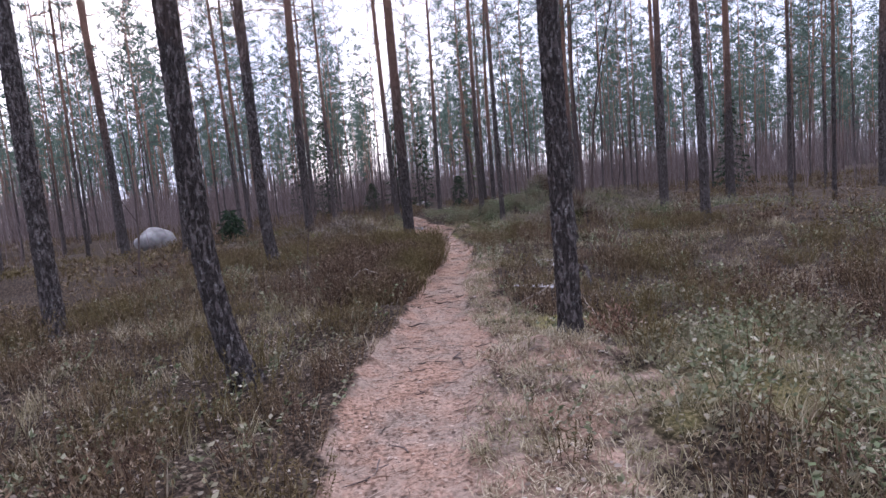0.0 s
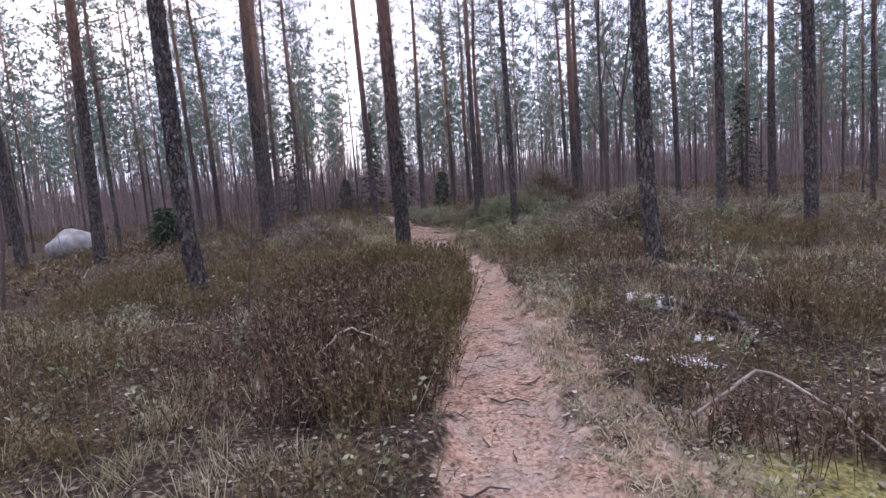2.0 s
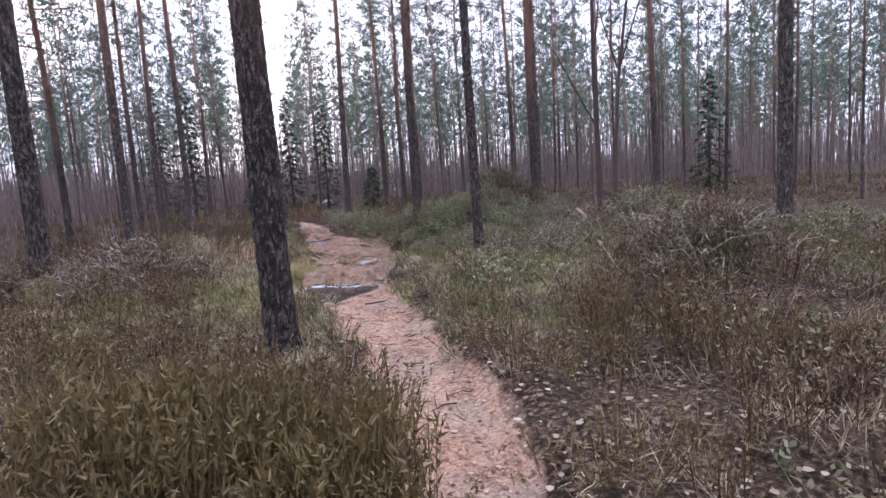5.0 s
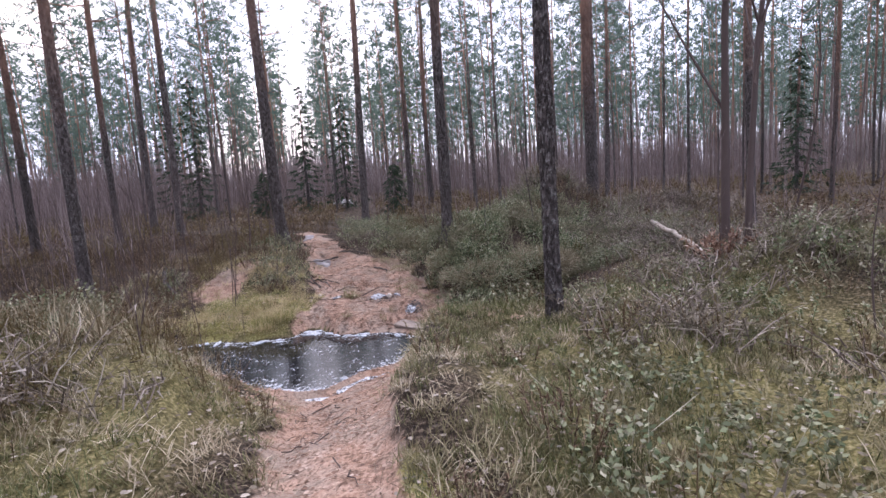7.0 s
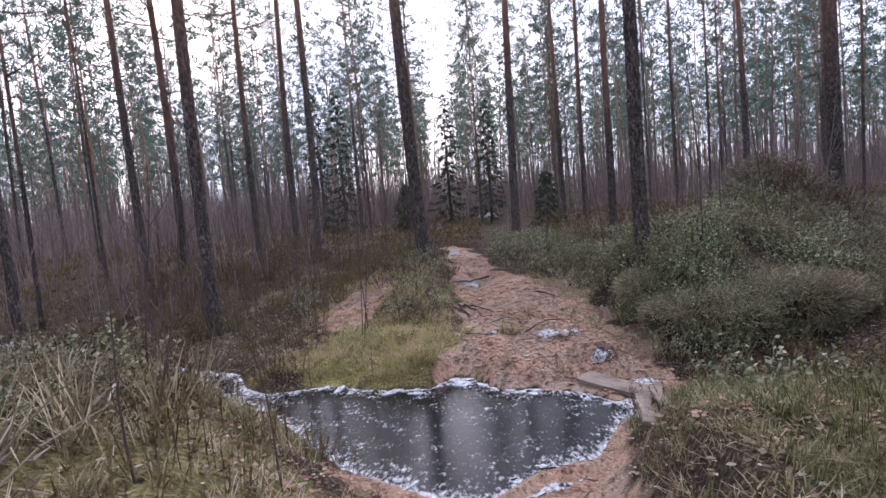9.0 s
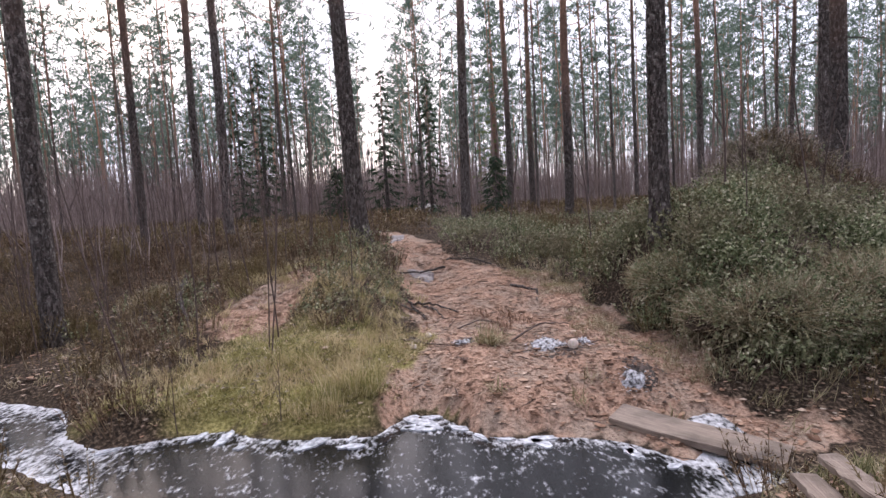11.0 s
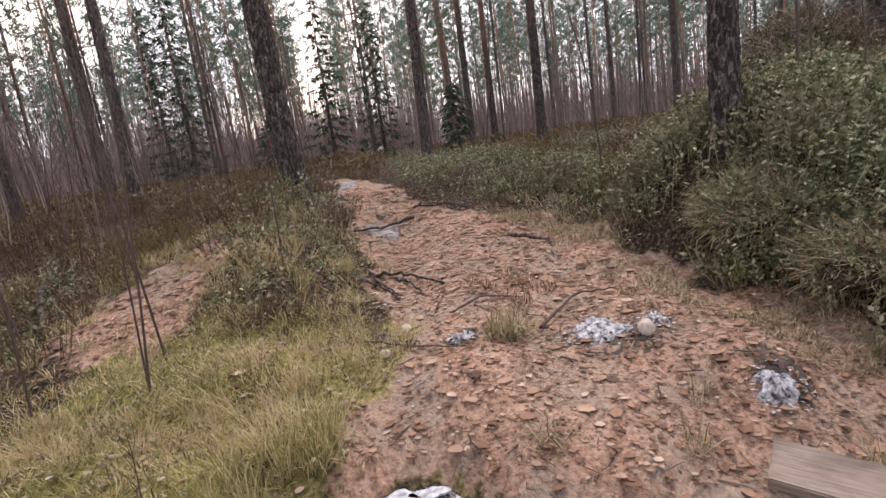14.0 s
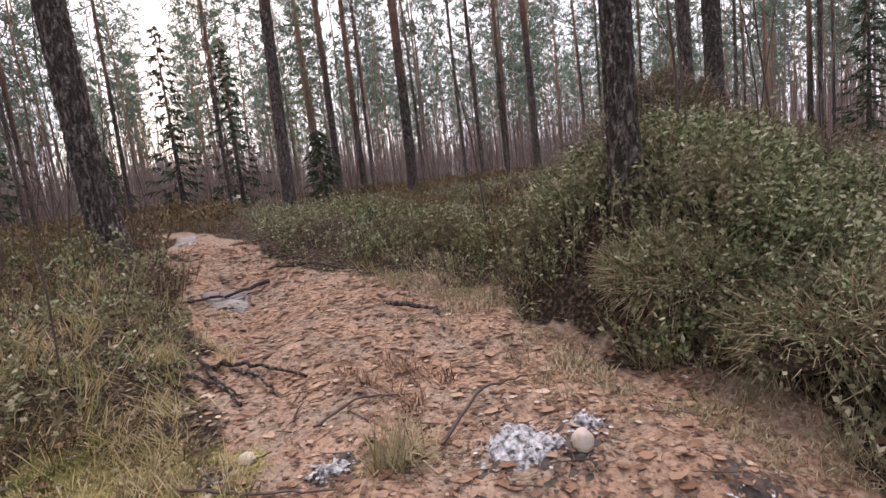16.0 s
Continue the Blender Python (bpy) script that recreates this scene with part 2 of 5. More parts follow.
def bark_material(name, low, low2, high, turn_at, scale=1.0):
    """Pine bark: plated and grey-brown low down, thin and orange higher up."""
    m, nd, lk, bs = nodes_of(name)
    v = coords(nd, lk, "Object", (38 * scale, 38 * scale, 13 * scale))
    fis = tex_noise(nd, lk, 1.0, 6, v, 0.62)
    fis.inputs["Distortion"].default_value = 0.6
    crack = ramp(nd, [(0.40, (0, 0, 0)), (0.54, (1, 1, 1))])
    lk.new(fis.outputs["Fac"], crack.inputs["Fac"])
    fine = tex_noise(nd, lk, 30, 5, coords(nd, lk, "Object", (1, 1, 0.35)))
    big = tex_noise(nd, lk, 2.2, 3, coords(nd, lk))
    plate = ramp(nd, [(0.36, low), (0.62, low2)])
    lk.new(fine.outputs["Fac"], plate.inputs["Fac"])
    lichen = ramp(nd, [(0.56, (0, 0, 0)), (0.62, (1, 1, 1))])
    lk.new(tex_noise(nd, lk, 40, 4, coords(nd, lk)).outputs["Fac"], lichen.inputs["Fac"])
    lf = math_node(nd, lk, 'MULTIPLY', lichen.outputs["Color"], big.outputs["Fac"])
    col = mix_rgb(nd, lk, lf, plate.outputs["Color"], (0.33, 0.33, 0.31))
    dark = tuple(c * 0.6 for c in low)
    col = mix_rgb(nd, lk, crack.outputs["Color"], dark, col)
    hi = ramp(nd, [(0.35, tuple(c * 0.7 for c in high)), (0.65, high)])
    lk.new(fine.outputs["Fac"], hi.inputs["Fac"])
    sep = nd.new("ShaderNodeSeparateXYZ")
    lk.new(coords(nd, lk), sep.inputs[0])
    hz = math_node(nd, lk, 'ADD', sep.outputs["Z"], math_node(nd, lk, 'MULTIPLY', big.outputs["Fac"], 3.0))
    oi = nd.new("ShaderNodeObjectInfo")
    hz = math_node(nd, lk, 'SUBTRACT', hz, math_node(nd, lk, 'MULTIPLY', oi.outputs["Random"], 3.0))
    mr = nd.new("ShaderNodeMapRange")
    mr.inputs["From Min"].default_value, mr.inputs["From Max"].default_value = turn_at, turn_at + 3.5
    lk.new(hz, mr.inputs["Value"])
    col = mix_rgb(nd, lk, mr.outputs["Result"], col, hi.outputs["Color"])
    val = nd.new("ShaderNodeHueSaturation")
    lk.new(math_node(nd, lk, 'ADD', math_node(nd, lk, 'MULTIPLY', oi.outputs["Random"], 0.5), 0.75), val.inputs["Value"])
    lk.new(col, val.inputs["Color"])
    lk.new(val.outputs["Color"], bs.inputs["Base Color"])
    bs.inputs["Roughness"].default_value = 0.85
    bs.inputs["Specular IOR Level"].default_value = 0.2
    h = math_node(nd, lk, 'ADD', crack.outputs["Color"], math_node(nd, lk, 'MULTIPLY', fine.outputs["Fac"], 0.5))
    bump_node(nd, lk, h, 1.0, 0.03, bs)
    return m


def wood_material(name, a, b, axis_scale):
    m, nd, lk, bs = nodes_of(name)
    v = coords(nd, lk, "Object", axis_scale)
    n = tex_noise(nd, lk, 6, 6, v, 0.65)
    st = tex_noise(nd, lk, 3.5, 4, coords(nd, lk))
    r = ramp(nd, [(0.3, a), (0.7, b)])
    lk.new(n.outputs["Fac"], r.inputs["Fac"])
    sr = ramp(nd, [(0.45, (0, 0, 0)), (0.7, (1, 1, 1))])
    lk.new(st.outputs["Fac"], sr.inputs["Fac"])
    f = math_node(nd, lk, 'MULTIPLY', sr.outputs["Color"], 0.8)
    lk.new(mix_rgb(nd, lk, f, r.outputs["Color"], tuple(c * 0.4 for c in a)), bs.inputs["Base Color"])
    bs.inputs["Roughness"].default_value = 0.8
    bump_node(nd, lk, n.outputs["Fac"], 0.5, 0.006, bs)
    return m


def stone_material(name, a, b, scale=9.0):
    m, nd, lk, bs = nodes_of(name)
    n = tex_noise(nd, lk, scale, 6, coords(nd, lk))
    g = tex_noise(nd, lk, scale * 9, 3, coords(nd, lk))
    r = ramp(nd, [(0.35, a), (0.65, b)])
    lk.new(n.outputs["Fac"], r.inputs["Fac"])
    lk.new(mix_rgb(nd, lk, 0.25, r.outputs["Color"], g.outputs["Color"], 'OVERLAY'), bs.inputs["Base Color"])
    bs.inputs["Roughness"].default_value = 0.8
    bump_node(nd, lk, n.outputs["Fac"], 0.5, 0.02, bs)
    return m


def ground_material():
    m, nd, lk, bs = nodes_of("forest_floor")
    v = coords(nd, lk)
    big, mid, fine = (tex_noise(nd, lk, s, d, v) for s, d in ((0.7, 4), (5.0, 6), (38.0, 5)))
    litter = ramp(nd, [(0.38, (0.012, 0.009, 0.007)), (0.52, (0.06, 0.042, 0.029)), (0.66, (0.22, 0.165, 0.12))])
    lk.new(fine.outputs["Fac"], litter.inputs["Fac"])
    lit = mix_rgb(nd, lk, math_node(nd, lk, 'MULTIPLY', big.outputs["Fac"], 0.6), litter.outputs["Color"], (0.035, 0.026, 0.018))
    soil = ramp(nd, [(0.28, (0.17, 0.098, 0.066)), (0.5, (0.34, 0.215, 0.152)), (0.75, (0.50, 0.365, 0.285))])
    lk.new(mid.outputs["Fac"], soil.inputs["Fac"])
    speck = ramp(nd, [(0.36, (0.06, 0.04, 0.03)), (0.47, (0.37, 0.23, 0.163)), (0.7, (0.60, 0.43, 0.33))])
    lk.new(fine.outputs["Fac"], speck.inputs["Fac"])
    so = mix_rgb(nd, lk, 0.5, soil.outputs["Color"], speck.outputs["Color"])
    gr = ramp(nd, [(0.44, (0, 0, 0)), (0.60, (0.75, 0.75, 0.75))])
    lk.new(tex_noise(nd, lk, 2.3, 5, v, 0.65).outputs["Fac"], gr.inputs["Fac"])
    so = mix_rgb(nd, lk, gr.outputs["Color"], so, mix_rgb(nd, lk, fine.outputs["Fac"], (0.14, 0.105, 0.08), (0.46, 0.38, 0.31)))
    dk = ramp(nd, [(0.56, (0, 0, 0)), (0.68, (0.8, 0.8, 0.8))])
    lk.new(tex_noise(nd, lk, 4.5, 6, v, 0.7).outputs["Fac"], dk.inputs["Fac"])
    so = mix_rgb(nd, lk, dk.outputs["Color"], so, (0.085, 0.052, 0.038))
    vor = nd.new("ShaderNodeTexVoronoi")
    vor.inputs["Scale"].default_value = 26
    lk.new(v, vor.inputs["Vector"])
    chips = ramp(nd, [(0.10, (1, 1, 1)), (0.2, (0, 0, 0))])
    lk.new(vor.outputs["Distance"], chips.inputs["Fac"])
    cc = nd.new("ShaderNodeSeparateColor")
    lk.new(vor.outputs["Color"], cc.inputs["Color"])
    cr = ramp(nd, [(0.0, (0.08, 0.05, 0.035)), (0.5, (0.30, 0.19, 0.13)), (1.0, (0.55, 0.42, 0.34))])
    lk.new(cc.outputs["Red"], cr.inputs["Fac"])
    so = mix_rgb(nd, lk, math_node(nd, lk, 'MULTIPLY', chips.outputs["Color"], 0.7), so, cr.outputs["Color"])
    moss = ramp(nd, [(0.3, (0.10, 0.09, 0.03)), (0.55, (0.30, 0.27, 0.10)), (0.75, (0.48, 0.42, 0.21))])
    lk.new(fine.outputs["Fac"], moss.inputs["Fac"])
    a_soil, a_moss = nd.new("ShaderNodeAttribute"), nd.new("ShaderNodeAttribute")
    a_soil.attribute_name, a_moss.attribute_name = "soil", "moss"
    col = mix_rgb(nd, lk, a_moss.outputs["Fac"], lit, moss.outputs["Color"])
    edge = math_node(nd, lk, 'ADD', a_soil.outputs["Fac"], math_node(nd, lk, 'MULTIPLY', math_node(nd, lk, 'SUBTRACT', mid.outputs["Fac"], 0.5), 1.3))
    er = ramp(nd, [(0.3, (0, 0, 0)), (0.66, (1, 1, 1))])
    lk.new(edge, er.inputs["Fac"])
    col = mix_rgb(nd, lk, er.outputs["Color"], col, so)
    lk.new(col, bs.inputs["Base Color"])
    bs.inputs["Roughness"].default_value = 0.92
    bs.inputs["Specular IOR Level"].default_value = 0.15
    h = math_node(nd, lk, 'ADD', math_node(nd, lk, 'MULTIPLY', mid.outputs["Fac"], 1.2), math_node(nd, lk, 'ADD', fine.outputs["Fac"], math_node(nd, lk, 'MULTIPLY', chips.outputs["Color"], 0.5)))
    bump_node(nd, lk, h, 0.9, 0.025, bs)
    return m


def ice_material():
    m, nd, lk, bs = nodes_of("pond_ice")
    v = coords(nd, lk)
    rim = nd.new("ShaderNodeAttribute")
    rim.attribute_name = "rim"
    n1, n2 = tex_noise(nd, lk, 7, 6, v, 0.7), tex_noise(nd, lk, 30, 4, coords(nd, lk, "Object", (1.0, 0.45, 1)), 0.7)
    s = math_node(nd, lk, 'ADD', math_node(nd, lk, 'MULTIPLY', n1.outputs["Fac"], 0.45), math_node(nd, lk, 'MULTIPLY', n2.outputs["Fac"], 0.55))
    s = math_node(nd, lk, 'ADD', s, math_node(nd, lk, 'MULTIPLY', rim.outputs["Fac"], math_node(nd, lk, 'MULTIPLY', tex_noise(nd, lk, 1.9, 3, v).outputs["Fac"], 0.28)))
    fr = ramp(nd, [(0.545, (0, 0, 0)), (0.60, (0.35, 0.35, 0.35)), (0.70, (1, 1, 1))])
    lk.new(s, fr.inputs["Fac"])
    lk.new(mix_rgb(nd, lk, fr.outputs["Color"], (0.012, 0.013, 0.014), (0.62, 0.64, 0.68)), bs.inputs["Base Color"])
    rr = math_node(nd, lk, 'ADD', math_node(nd, lk, 'MULTIPLY', fr.outputs["Color"], 0.5), math_node(nd, lk, 'MULTIPLY', n2.outputs["Fac"], 0.13))
    lk.new(rr, bs.inputs["Roughness"])
    bs.inputs["IOR"].default_value = 1.33
    bump_node(nd, lk, s, 0.07, 0.02, bs)
    return m


M_GROUND = ground_material()
M_ICE = ice_material()
M_BARK = bark_material("pine_bark", (0.085, 0.070, 0.065), (0.155, 0.132, 0.123), (0.45, 0.265, 0.19), 3.3)
M_TWIG = plant_material("bare_twigs", [(0, (0.045, 0.033, 0.03)), (0.6, (0.10, 0.073, 0.066)), (1, (0.20, 0.155, 0.14))], (0.075, 0.055, 0.048))
M_STEM = plant_material("pale_bare_stems", [(0, (0.13, 0.098, 0.092)), (0.6, (0.25, 0.195, 0.185)), (1, (0.40, 0.33, 0.31))], (0.19, 0.145, 0.135), 0.8, 0.3, 0.5, 0.2)
M_DIRTYFROST = stone_material("dirty_frost", (0.30, 0.28, 0.27), (0.86, 0.86, 0.90), 26.0)
M_NEEDLE = plant_material("pine_needles", [(0, (0.075, 0.115, 0.10)), (0.6, (0.125, 0.18, 0.145)), (1, (0.20, 0.26, 0.185))], (0.14, 0.19, 0.13), 0.6, 0.25, 0.4, 0.3, 0.4)
M_SPRUCE = plant_material("spruce_needles", [(0, (0.018, 0.034, 0.02)), (0.7, (0.04, 0.07, 0.035)), (1, (0.08, 0.11, 0.05))], (0.03, 0.05, 0.028), 0.6, 0.5, 0.4, 0.3, 0.25)
M_FRESH = plant_material("light_spruce_needles", [(0, (0.08, 0.12, 0.04)), (0.7, (0.15, 0.20, 0.07)), (1, (0.22, 0.27, 0.10))], (0.10, 0.15, 0.05), 0.6, 0.5, 0.4, 0.3, 0.35)
M_HEATHER = plant_material("heather", [(0, (0.035, 0.02, 0.013)), (0.35, (0.10, 0.06, 0.038)), (0.7, (0.18, 0.122, 0.075)), (0.93, (0.27, 0.205, 0.14)), (1, (0.42, 0.355, 0.27))], (0.155, 0.128, 0.045), 0.8, 0.7, 0.65, 0.2, 0.0)
M_GRASS = plant_material("dry_grass", [(0, (0.16, 0.115, 0.07)), (0.5, (0.33, 0.265, 0.175)), (1, (0.58, 0.50, 0.37))], (0.21, 0.20, 0.09), 0.8, 1.1, 0.6, 0.25, 0.08)
M_BERRY = plant_material("lingonberry_leaves", [(0, (0.05, 0.055, 0.027)), (0.35, (0.13, 0.165, 0.08)), (0.65, (0.25, 0.28, 0.155)), (0.85, (0.38, 0.38, 0.25)), (1, (0.52, 0.48, 0.37))], (0.19, 0.155, 0.10), 0.68, 1.5, 0.75, 0.25, 0.1)
M_MOSSBLADE = plant_material("moss_and_green_grass", [(0, (0.04, 0.05, 0.016)), (0.45, (0.105, 0.12, 0.04)), (0.75, (0.19, 0.185, 0.08)), (1, (0.36, 0.31, 0.19))], (0.17, 0.135, 0.075), 0.7, 2.2, 0.7, 0.25, 0.2)
M_BANKMOSS = plant_material("yellow_green_moss", [(0, (0.14, 0.15, 0.04)), (0.45, (0.30, 0.275, 0.11)), (0.75, (0.46, 0.40, 0.20)), (1, (0.64, 0.55, 0.37))], (0.55, 0.44, 0.27), 0.7, 2.2, 0.85, 0.25, 0.3)
M_CHAR = stone_material("charred_earth", (0.012, 0.010, 0.010), (0.10, 0.075, 0.062), 16.0)
M_BRASH = plant_material("dead_brash", [(0, (0.07, 0.052, 0.042)), (0.5, (0.19, 0.15, 0.122)), (0.85, (0.33, 0.28, 0.235)), (1, (0.48, 0.42, 0.36))], (0.13, 0.12, 0.06), 0.85, 1.2, 0.4)
M_LEAF = plant_material("fallen_leaves", [(0, (0.07, 0.04, 0.028)), (0.35, (0.20, 0.11, 0.07)), (0.65, (0.32, 0.195, 0.13)), (0.92, (0.42, 0.29, 0.21)), (1, (0.60, 0.48, 0.39))], (0.17, 0.09, 0.06), 0.65, 2.0, 0.4)
M_CHIP = plant_material("bark_chips", [(0, (0.06, 0.038, 0.028)), (0.5, (0.22, 0.13, 0.09)), (1, (0.52, 0.40, 0.32))], (0.3, 0.18, 0.13), 0.8, 3.0, 0.4)
M_PLANK = wood_material("weathered_plank", (0.15, 0.115, 0.092), (0.34, 0.275, 0.225), (0.8, 14, 14))
M_LOG = wood_material("pale_log", (0.30, 0.24, 0.19), (0.52, 0.45, 0.38), (14, 14, 1))
M_STONE = stone_material("pale_stone", (0.40, 0.33, 0.28), (0.62, 0.54, 0.48))
M_BOULDER = stone_material("pale_boulder", (0.17, 0.16, 0.155), (0.44, 0.425, 0.41), 2.6)
M_FROST = stone_material("frosted_ice", (0.22, 0.24, 0.27), (0.64, 0.67, 0.72), 26.0)
M_LICHEN = plant_material("pale_lichen", [(0, (0.42, 0.42, 0.44)), (0.6, (0.62, 0.62, 0.65)), (1, (0.82, 0.82, 0.85))], (0.5, 0.48, 0.52))
M_ASH = stone_material("pale_ash", (0.02, 0.018, 0.02), (0.60, 0.61, 0.65), 34.0)
M_PUDDLE = stone_material("icy_puddle", (0.10, 0.085, 0.085), (0.21, 0.185, 0.19), 5.0)
M_PUDDLE.node_tree.nodes["Principled BSDF"].inputs["Roughness"].default_value = 0.42


# ---------------------------------------------------------------- mesh helpers
def soup(name, verts, faces, material, smooth=False):
    """A mesh from arrays of points and equal-sized faces."""
    verts, faces = np.asarray(verts, np.float32), np.asarray(faces, np.int32)
    me = bpy.data.meshes.new(name)
    k = faces.shape[1]
    me.vertices.add(len(verts))
    me.vertices.foreach_set("co", verts.ravel())
    me.loops.add(faces.size)
    me.loops.foreach_set("vertex_index", faces.ravel())
    me.polygons.add(len(faces))
    me.polygons.foreach_set("loop_start", np.arange(0, faces.size, k, dtype=np.int32))
    me.polygons.foreach_set("loop_total", np.full(len(faces), k, np.int32))
    if smooth:
        me.polygons.foreach_set("use_smooth", np.ones(len(faces), bool))
    me.materials.append(material)
    me.update(calc_edges=True)
    return me


def part(name, mesh, parent, label=""):
    ob = new(name, mesh)
    ob.parent = parent
    return tagged(ob, label)


def spread(tv, tf, pos, turn, size, tilt=None, tall=None):
    """Copies a template at many places into one pair of arrays."""
    tv, tf = np.asarray(tv, float), np.asarray(tf, int)
    n, k = len(pos), len(tv)
    c, s = np.cos(turn)[:, None], np.sin(turn)[:, None]
    size = np.broadcast_to(size, n)[:, None]
    tall = size if tall is None else np.broadcast_to(tall, n)[:, None]
    x, y, z = tv[None, :, 0] * size, tv[None, :, 1] * size, tv[None, :, 2] * tall
    v = np.stack([x * c - y * s, x * s + y * c, z], -1)
    if tilt is not None:
        v[..., 0] += tilt[:, None, 0] * v[..., 2]
        v[..., 1] += tilt[:, None, 1] * v[..., 2]
    v += np.asarray(pos)[:, None, :]
    f = tf[None] + (np.arange(n) * k)[:, None, None]
    return v.reshape(-1, 3), f.reshape(-1, tf.shape[1])


def spread_along(tv, tf, pos, ways, turn, size):
    """Copies a template at many places, its z axis turned along the way given for each."""
    w = ways / np.linalg.norm(ways, axis=1, keepdims=True)
    a = np.cross(w, np.where(np.abs(w[:, 2:3]) > 0.9, [[1.0, 0, 0]], [[0, 0, 1.0]]))
    a /= np.linalg.norm(a, axis=1, keepdims=True)
    b = np.cross(w, a)
    c, n = np.cos(turn)[:, None], np.sin(turn)[:, None]
    a, b = a * c + b * n, b * c - a * n
    tv = np.asarray(tv, float) * size
    v = tv[None, :, 0:1] * a[:, None] + tv[None, :, 1:2] * b[:, None] + tv[None, :, 2:3] * w[:, None] + np.asarray(pos)[:, None]
    f = np.asarray(tf, int)[None] + (np.arange(len(pos)) * len(tv))[:, None, None]
    return v.reshape(-1, 3), f.reshape(-1, np.asarray(tf).shape[1])


def join(pairs):
    vs, fs, o = [], [], 0
    for v, f in pairs:
        vs.append(v)
        fs.append(np.asarray(f) + o)
        o += len(v)
    return np.concatenate(vs), np.concatenate(fs)


def tube(points, radii, sides=6):
    """Triangles of a tapered tube along points."""
    points = np.asarray(points, float)
    n = len(points)
    d = np.gradient(points, axis=0)
    d /= np.linalg.norm(d, axis=1, keepdims=True) + 1e-9
    ref = np.where(np.abs(d[:, 2:3]) > 0.9, [[1.0, 0, 0]], [[0, 0, 1.0]])
    a = np.cross(d, ref)
    a /= np.linalg.norm(a, axis=1, keepdims=True) + 1e-9
    b = np.cross(d, a)
    ang = np.arange(sides) * 2 * np.pi / sides
    ring = a[:, None] * np.cos(ang)[None, :, None] + b[:, None] * np.sin(ang)[None, :, None]
    v = (points[:, None] + ring * np.asarray(radii, float)[:, None, None]).reshape(-1, 3)
    i = np.arange(n - 1)[:, None] * sides
    j = np.arange(sides)[None]
    k = (j + 1) % sides
    f1 = np.stack([i + j, i + k, i + sides + k], -1).reshape(-1, 3)
    f2 = np.stack([i + j, i + sides + k, i + sides + j], -1).reshape(-1, 3)
    return v, np.concatenate([f1, f2])


def blade(base, direction, length, width, sag=0.0, side=None):
    """A blade: two triangles at the foot and one at the tip."""
    d = np.asarray(direction, float)
    d = d / np.linalg.norm(d)
    s = np.cross(d, [0, 0, 1.0]) if side is None else np.asarray(side, float)
    s = s / (np.linalg.norm(s) + 1e-9) * width / 2
    b = np.asarray(base, float)
    m = b + d * length * 0.55
    t = b + d * length - np.array([0, 0, sag * length])
    return np.array([b - s * 0.6, b + s * 0.6, m + s, m - s, t]), np.array([[0, 1, 2], [0, 2, 3], [3, 2, 4]])


def needle(base, direction, length, width):
    d = np.asarray(direction, float)
    d = d / np.linalg.norm(d)
    s = np.cross(d, rng.normal(size=3))
    s = s / (np.linalg.norm(s) + 1e-9) * width / 2
    b = np.asarray(base, float)
    return np.array([b - s, b + s, b + d * length]), np.array([[0, 1, 2]])


# ---------------------------------------------------------------- ground
def axis(lo, fine_lo, fine_hi, hi, step, grow):
    mid = list(np.arange(fine_lo, fine_hi + 1e-6, step))
    out, s, v = [], step, fine_hi
    while v < hi:
        s *= grow
        v += s
        out.append(v)
    back, s, v = [], step, fine_lo
    while v > lo:
        s *= grow
        v -= s
        back.append(v)
    return np.array(back[::-1] + mid + out)


def build_ground():
    gx, gy = axis(-420, -5.5, 6.5, 420, 0.08, 1.1), axis(-420, -1.0, 25.0, 520, 0.08, 1.1)
    X, Y = np.meshgrid(gx, gy)
    Z = height(X, Y)
    v = np.stack([X, Y, Z], -1).reshape(-1, 3)
    nx, ny = len(gx), len(gy)
    i = (np.arange(ny - 1)[:, None] * nx + np.arange(nx - 1)[None]).ravel()
    me = soup("ground", v, np.stack([i, i + 1, i + nx + 1, i + nx], -1), M_GROUND, True)
    for name, fn in (("soil", lambda x, y: np.maximum(soil_mask(x, y), 0.55 * verge(x, y))), ("moss", moss_mask)):
        a = me.attributes.new(name, 'FLOAT', 'POINT')
        a.data.foreach_set("value", fn(v[:, 0], v[:, 1]).astype(np.float32))
    tagged(new("ground", me), "forest floor with a reddish earth trail", "ground", kind="structure")


def build_pond():
    gx, gy = np.arange(-11, 1.3, 0.06), np.arange(15.8, 22.9, 0.06)
    X, Y = np.meshgrid(gx, gy)
    un, uf = shores(X, Y)
    keep = (height(X, Y) < WATER + 0.05)
    nx = len(gx)
    i = (np.arange(len(gy) - 1)[:, None] * nx + np.arange(nx - 1)[None])
    ok = keep[:-1, :-1] | keep[1:, :-1] | keep[:-1, 1:] | keep[1:, 1:]
    i = i[ok]
    v = np.stack([X, Y, np.full_like(X, WATER)], -1).reshape(-1, 3)
    f = np.stack([i, i + 1, i + nx + 1, i + nx], -1)
    used, inv = np.unique(f, return_inverse=True)
    me = soup("pond", v[used], inv.reshape(f.shape), M_ICE, True)
    rim = np.exp(-np.clip(np.minimum(-un, -uf), 0, 9) / 0.13) + 0.3 * sstep(-2.6, -3.6, X)
    a = me.attributes.new("rim", 'FLOAT', 'POINT')
    a.data.foreach_set("value", rim.ravel()[used].astype(np.float32))
    tagged(new("water", me), "dark frozen ditch water with white frosted rim", "water", kind="structure")


build_ground()
build_pond()

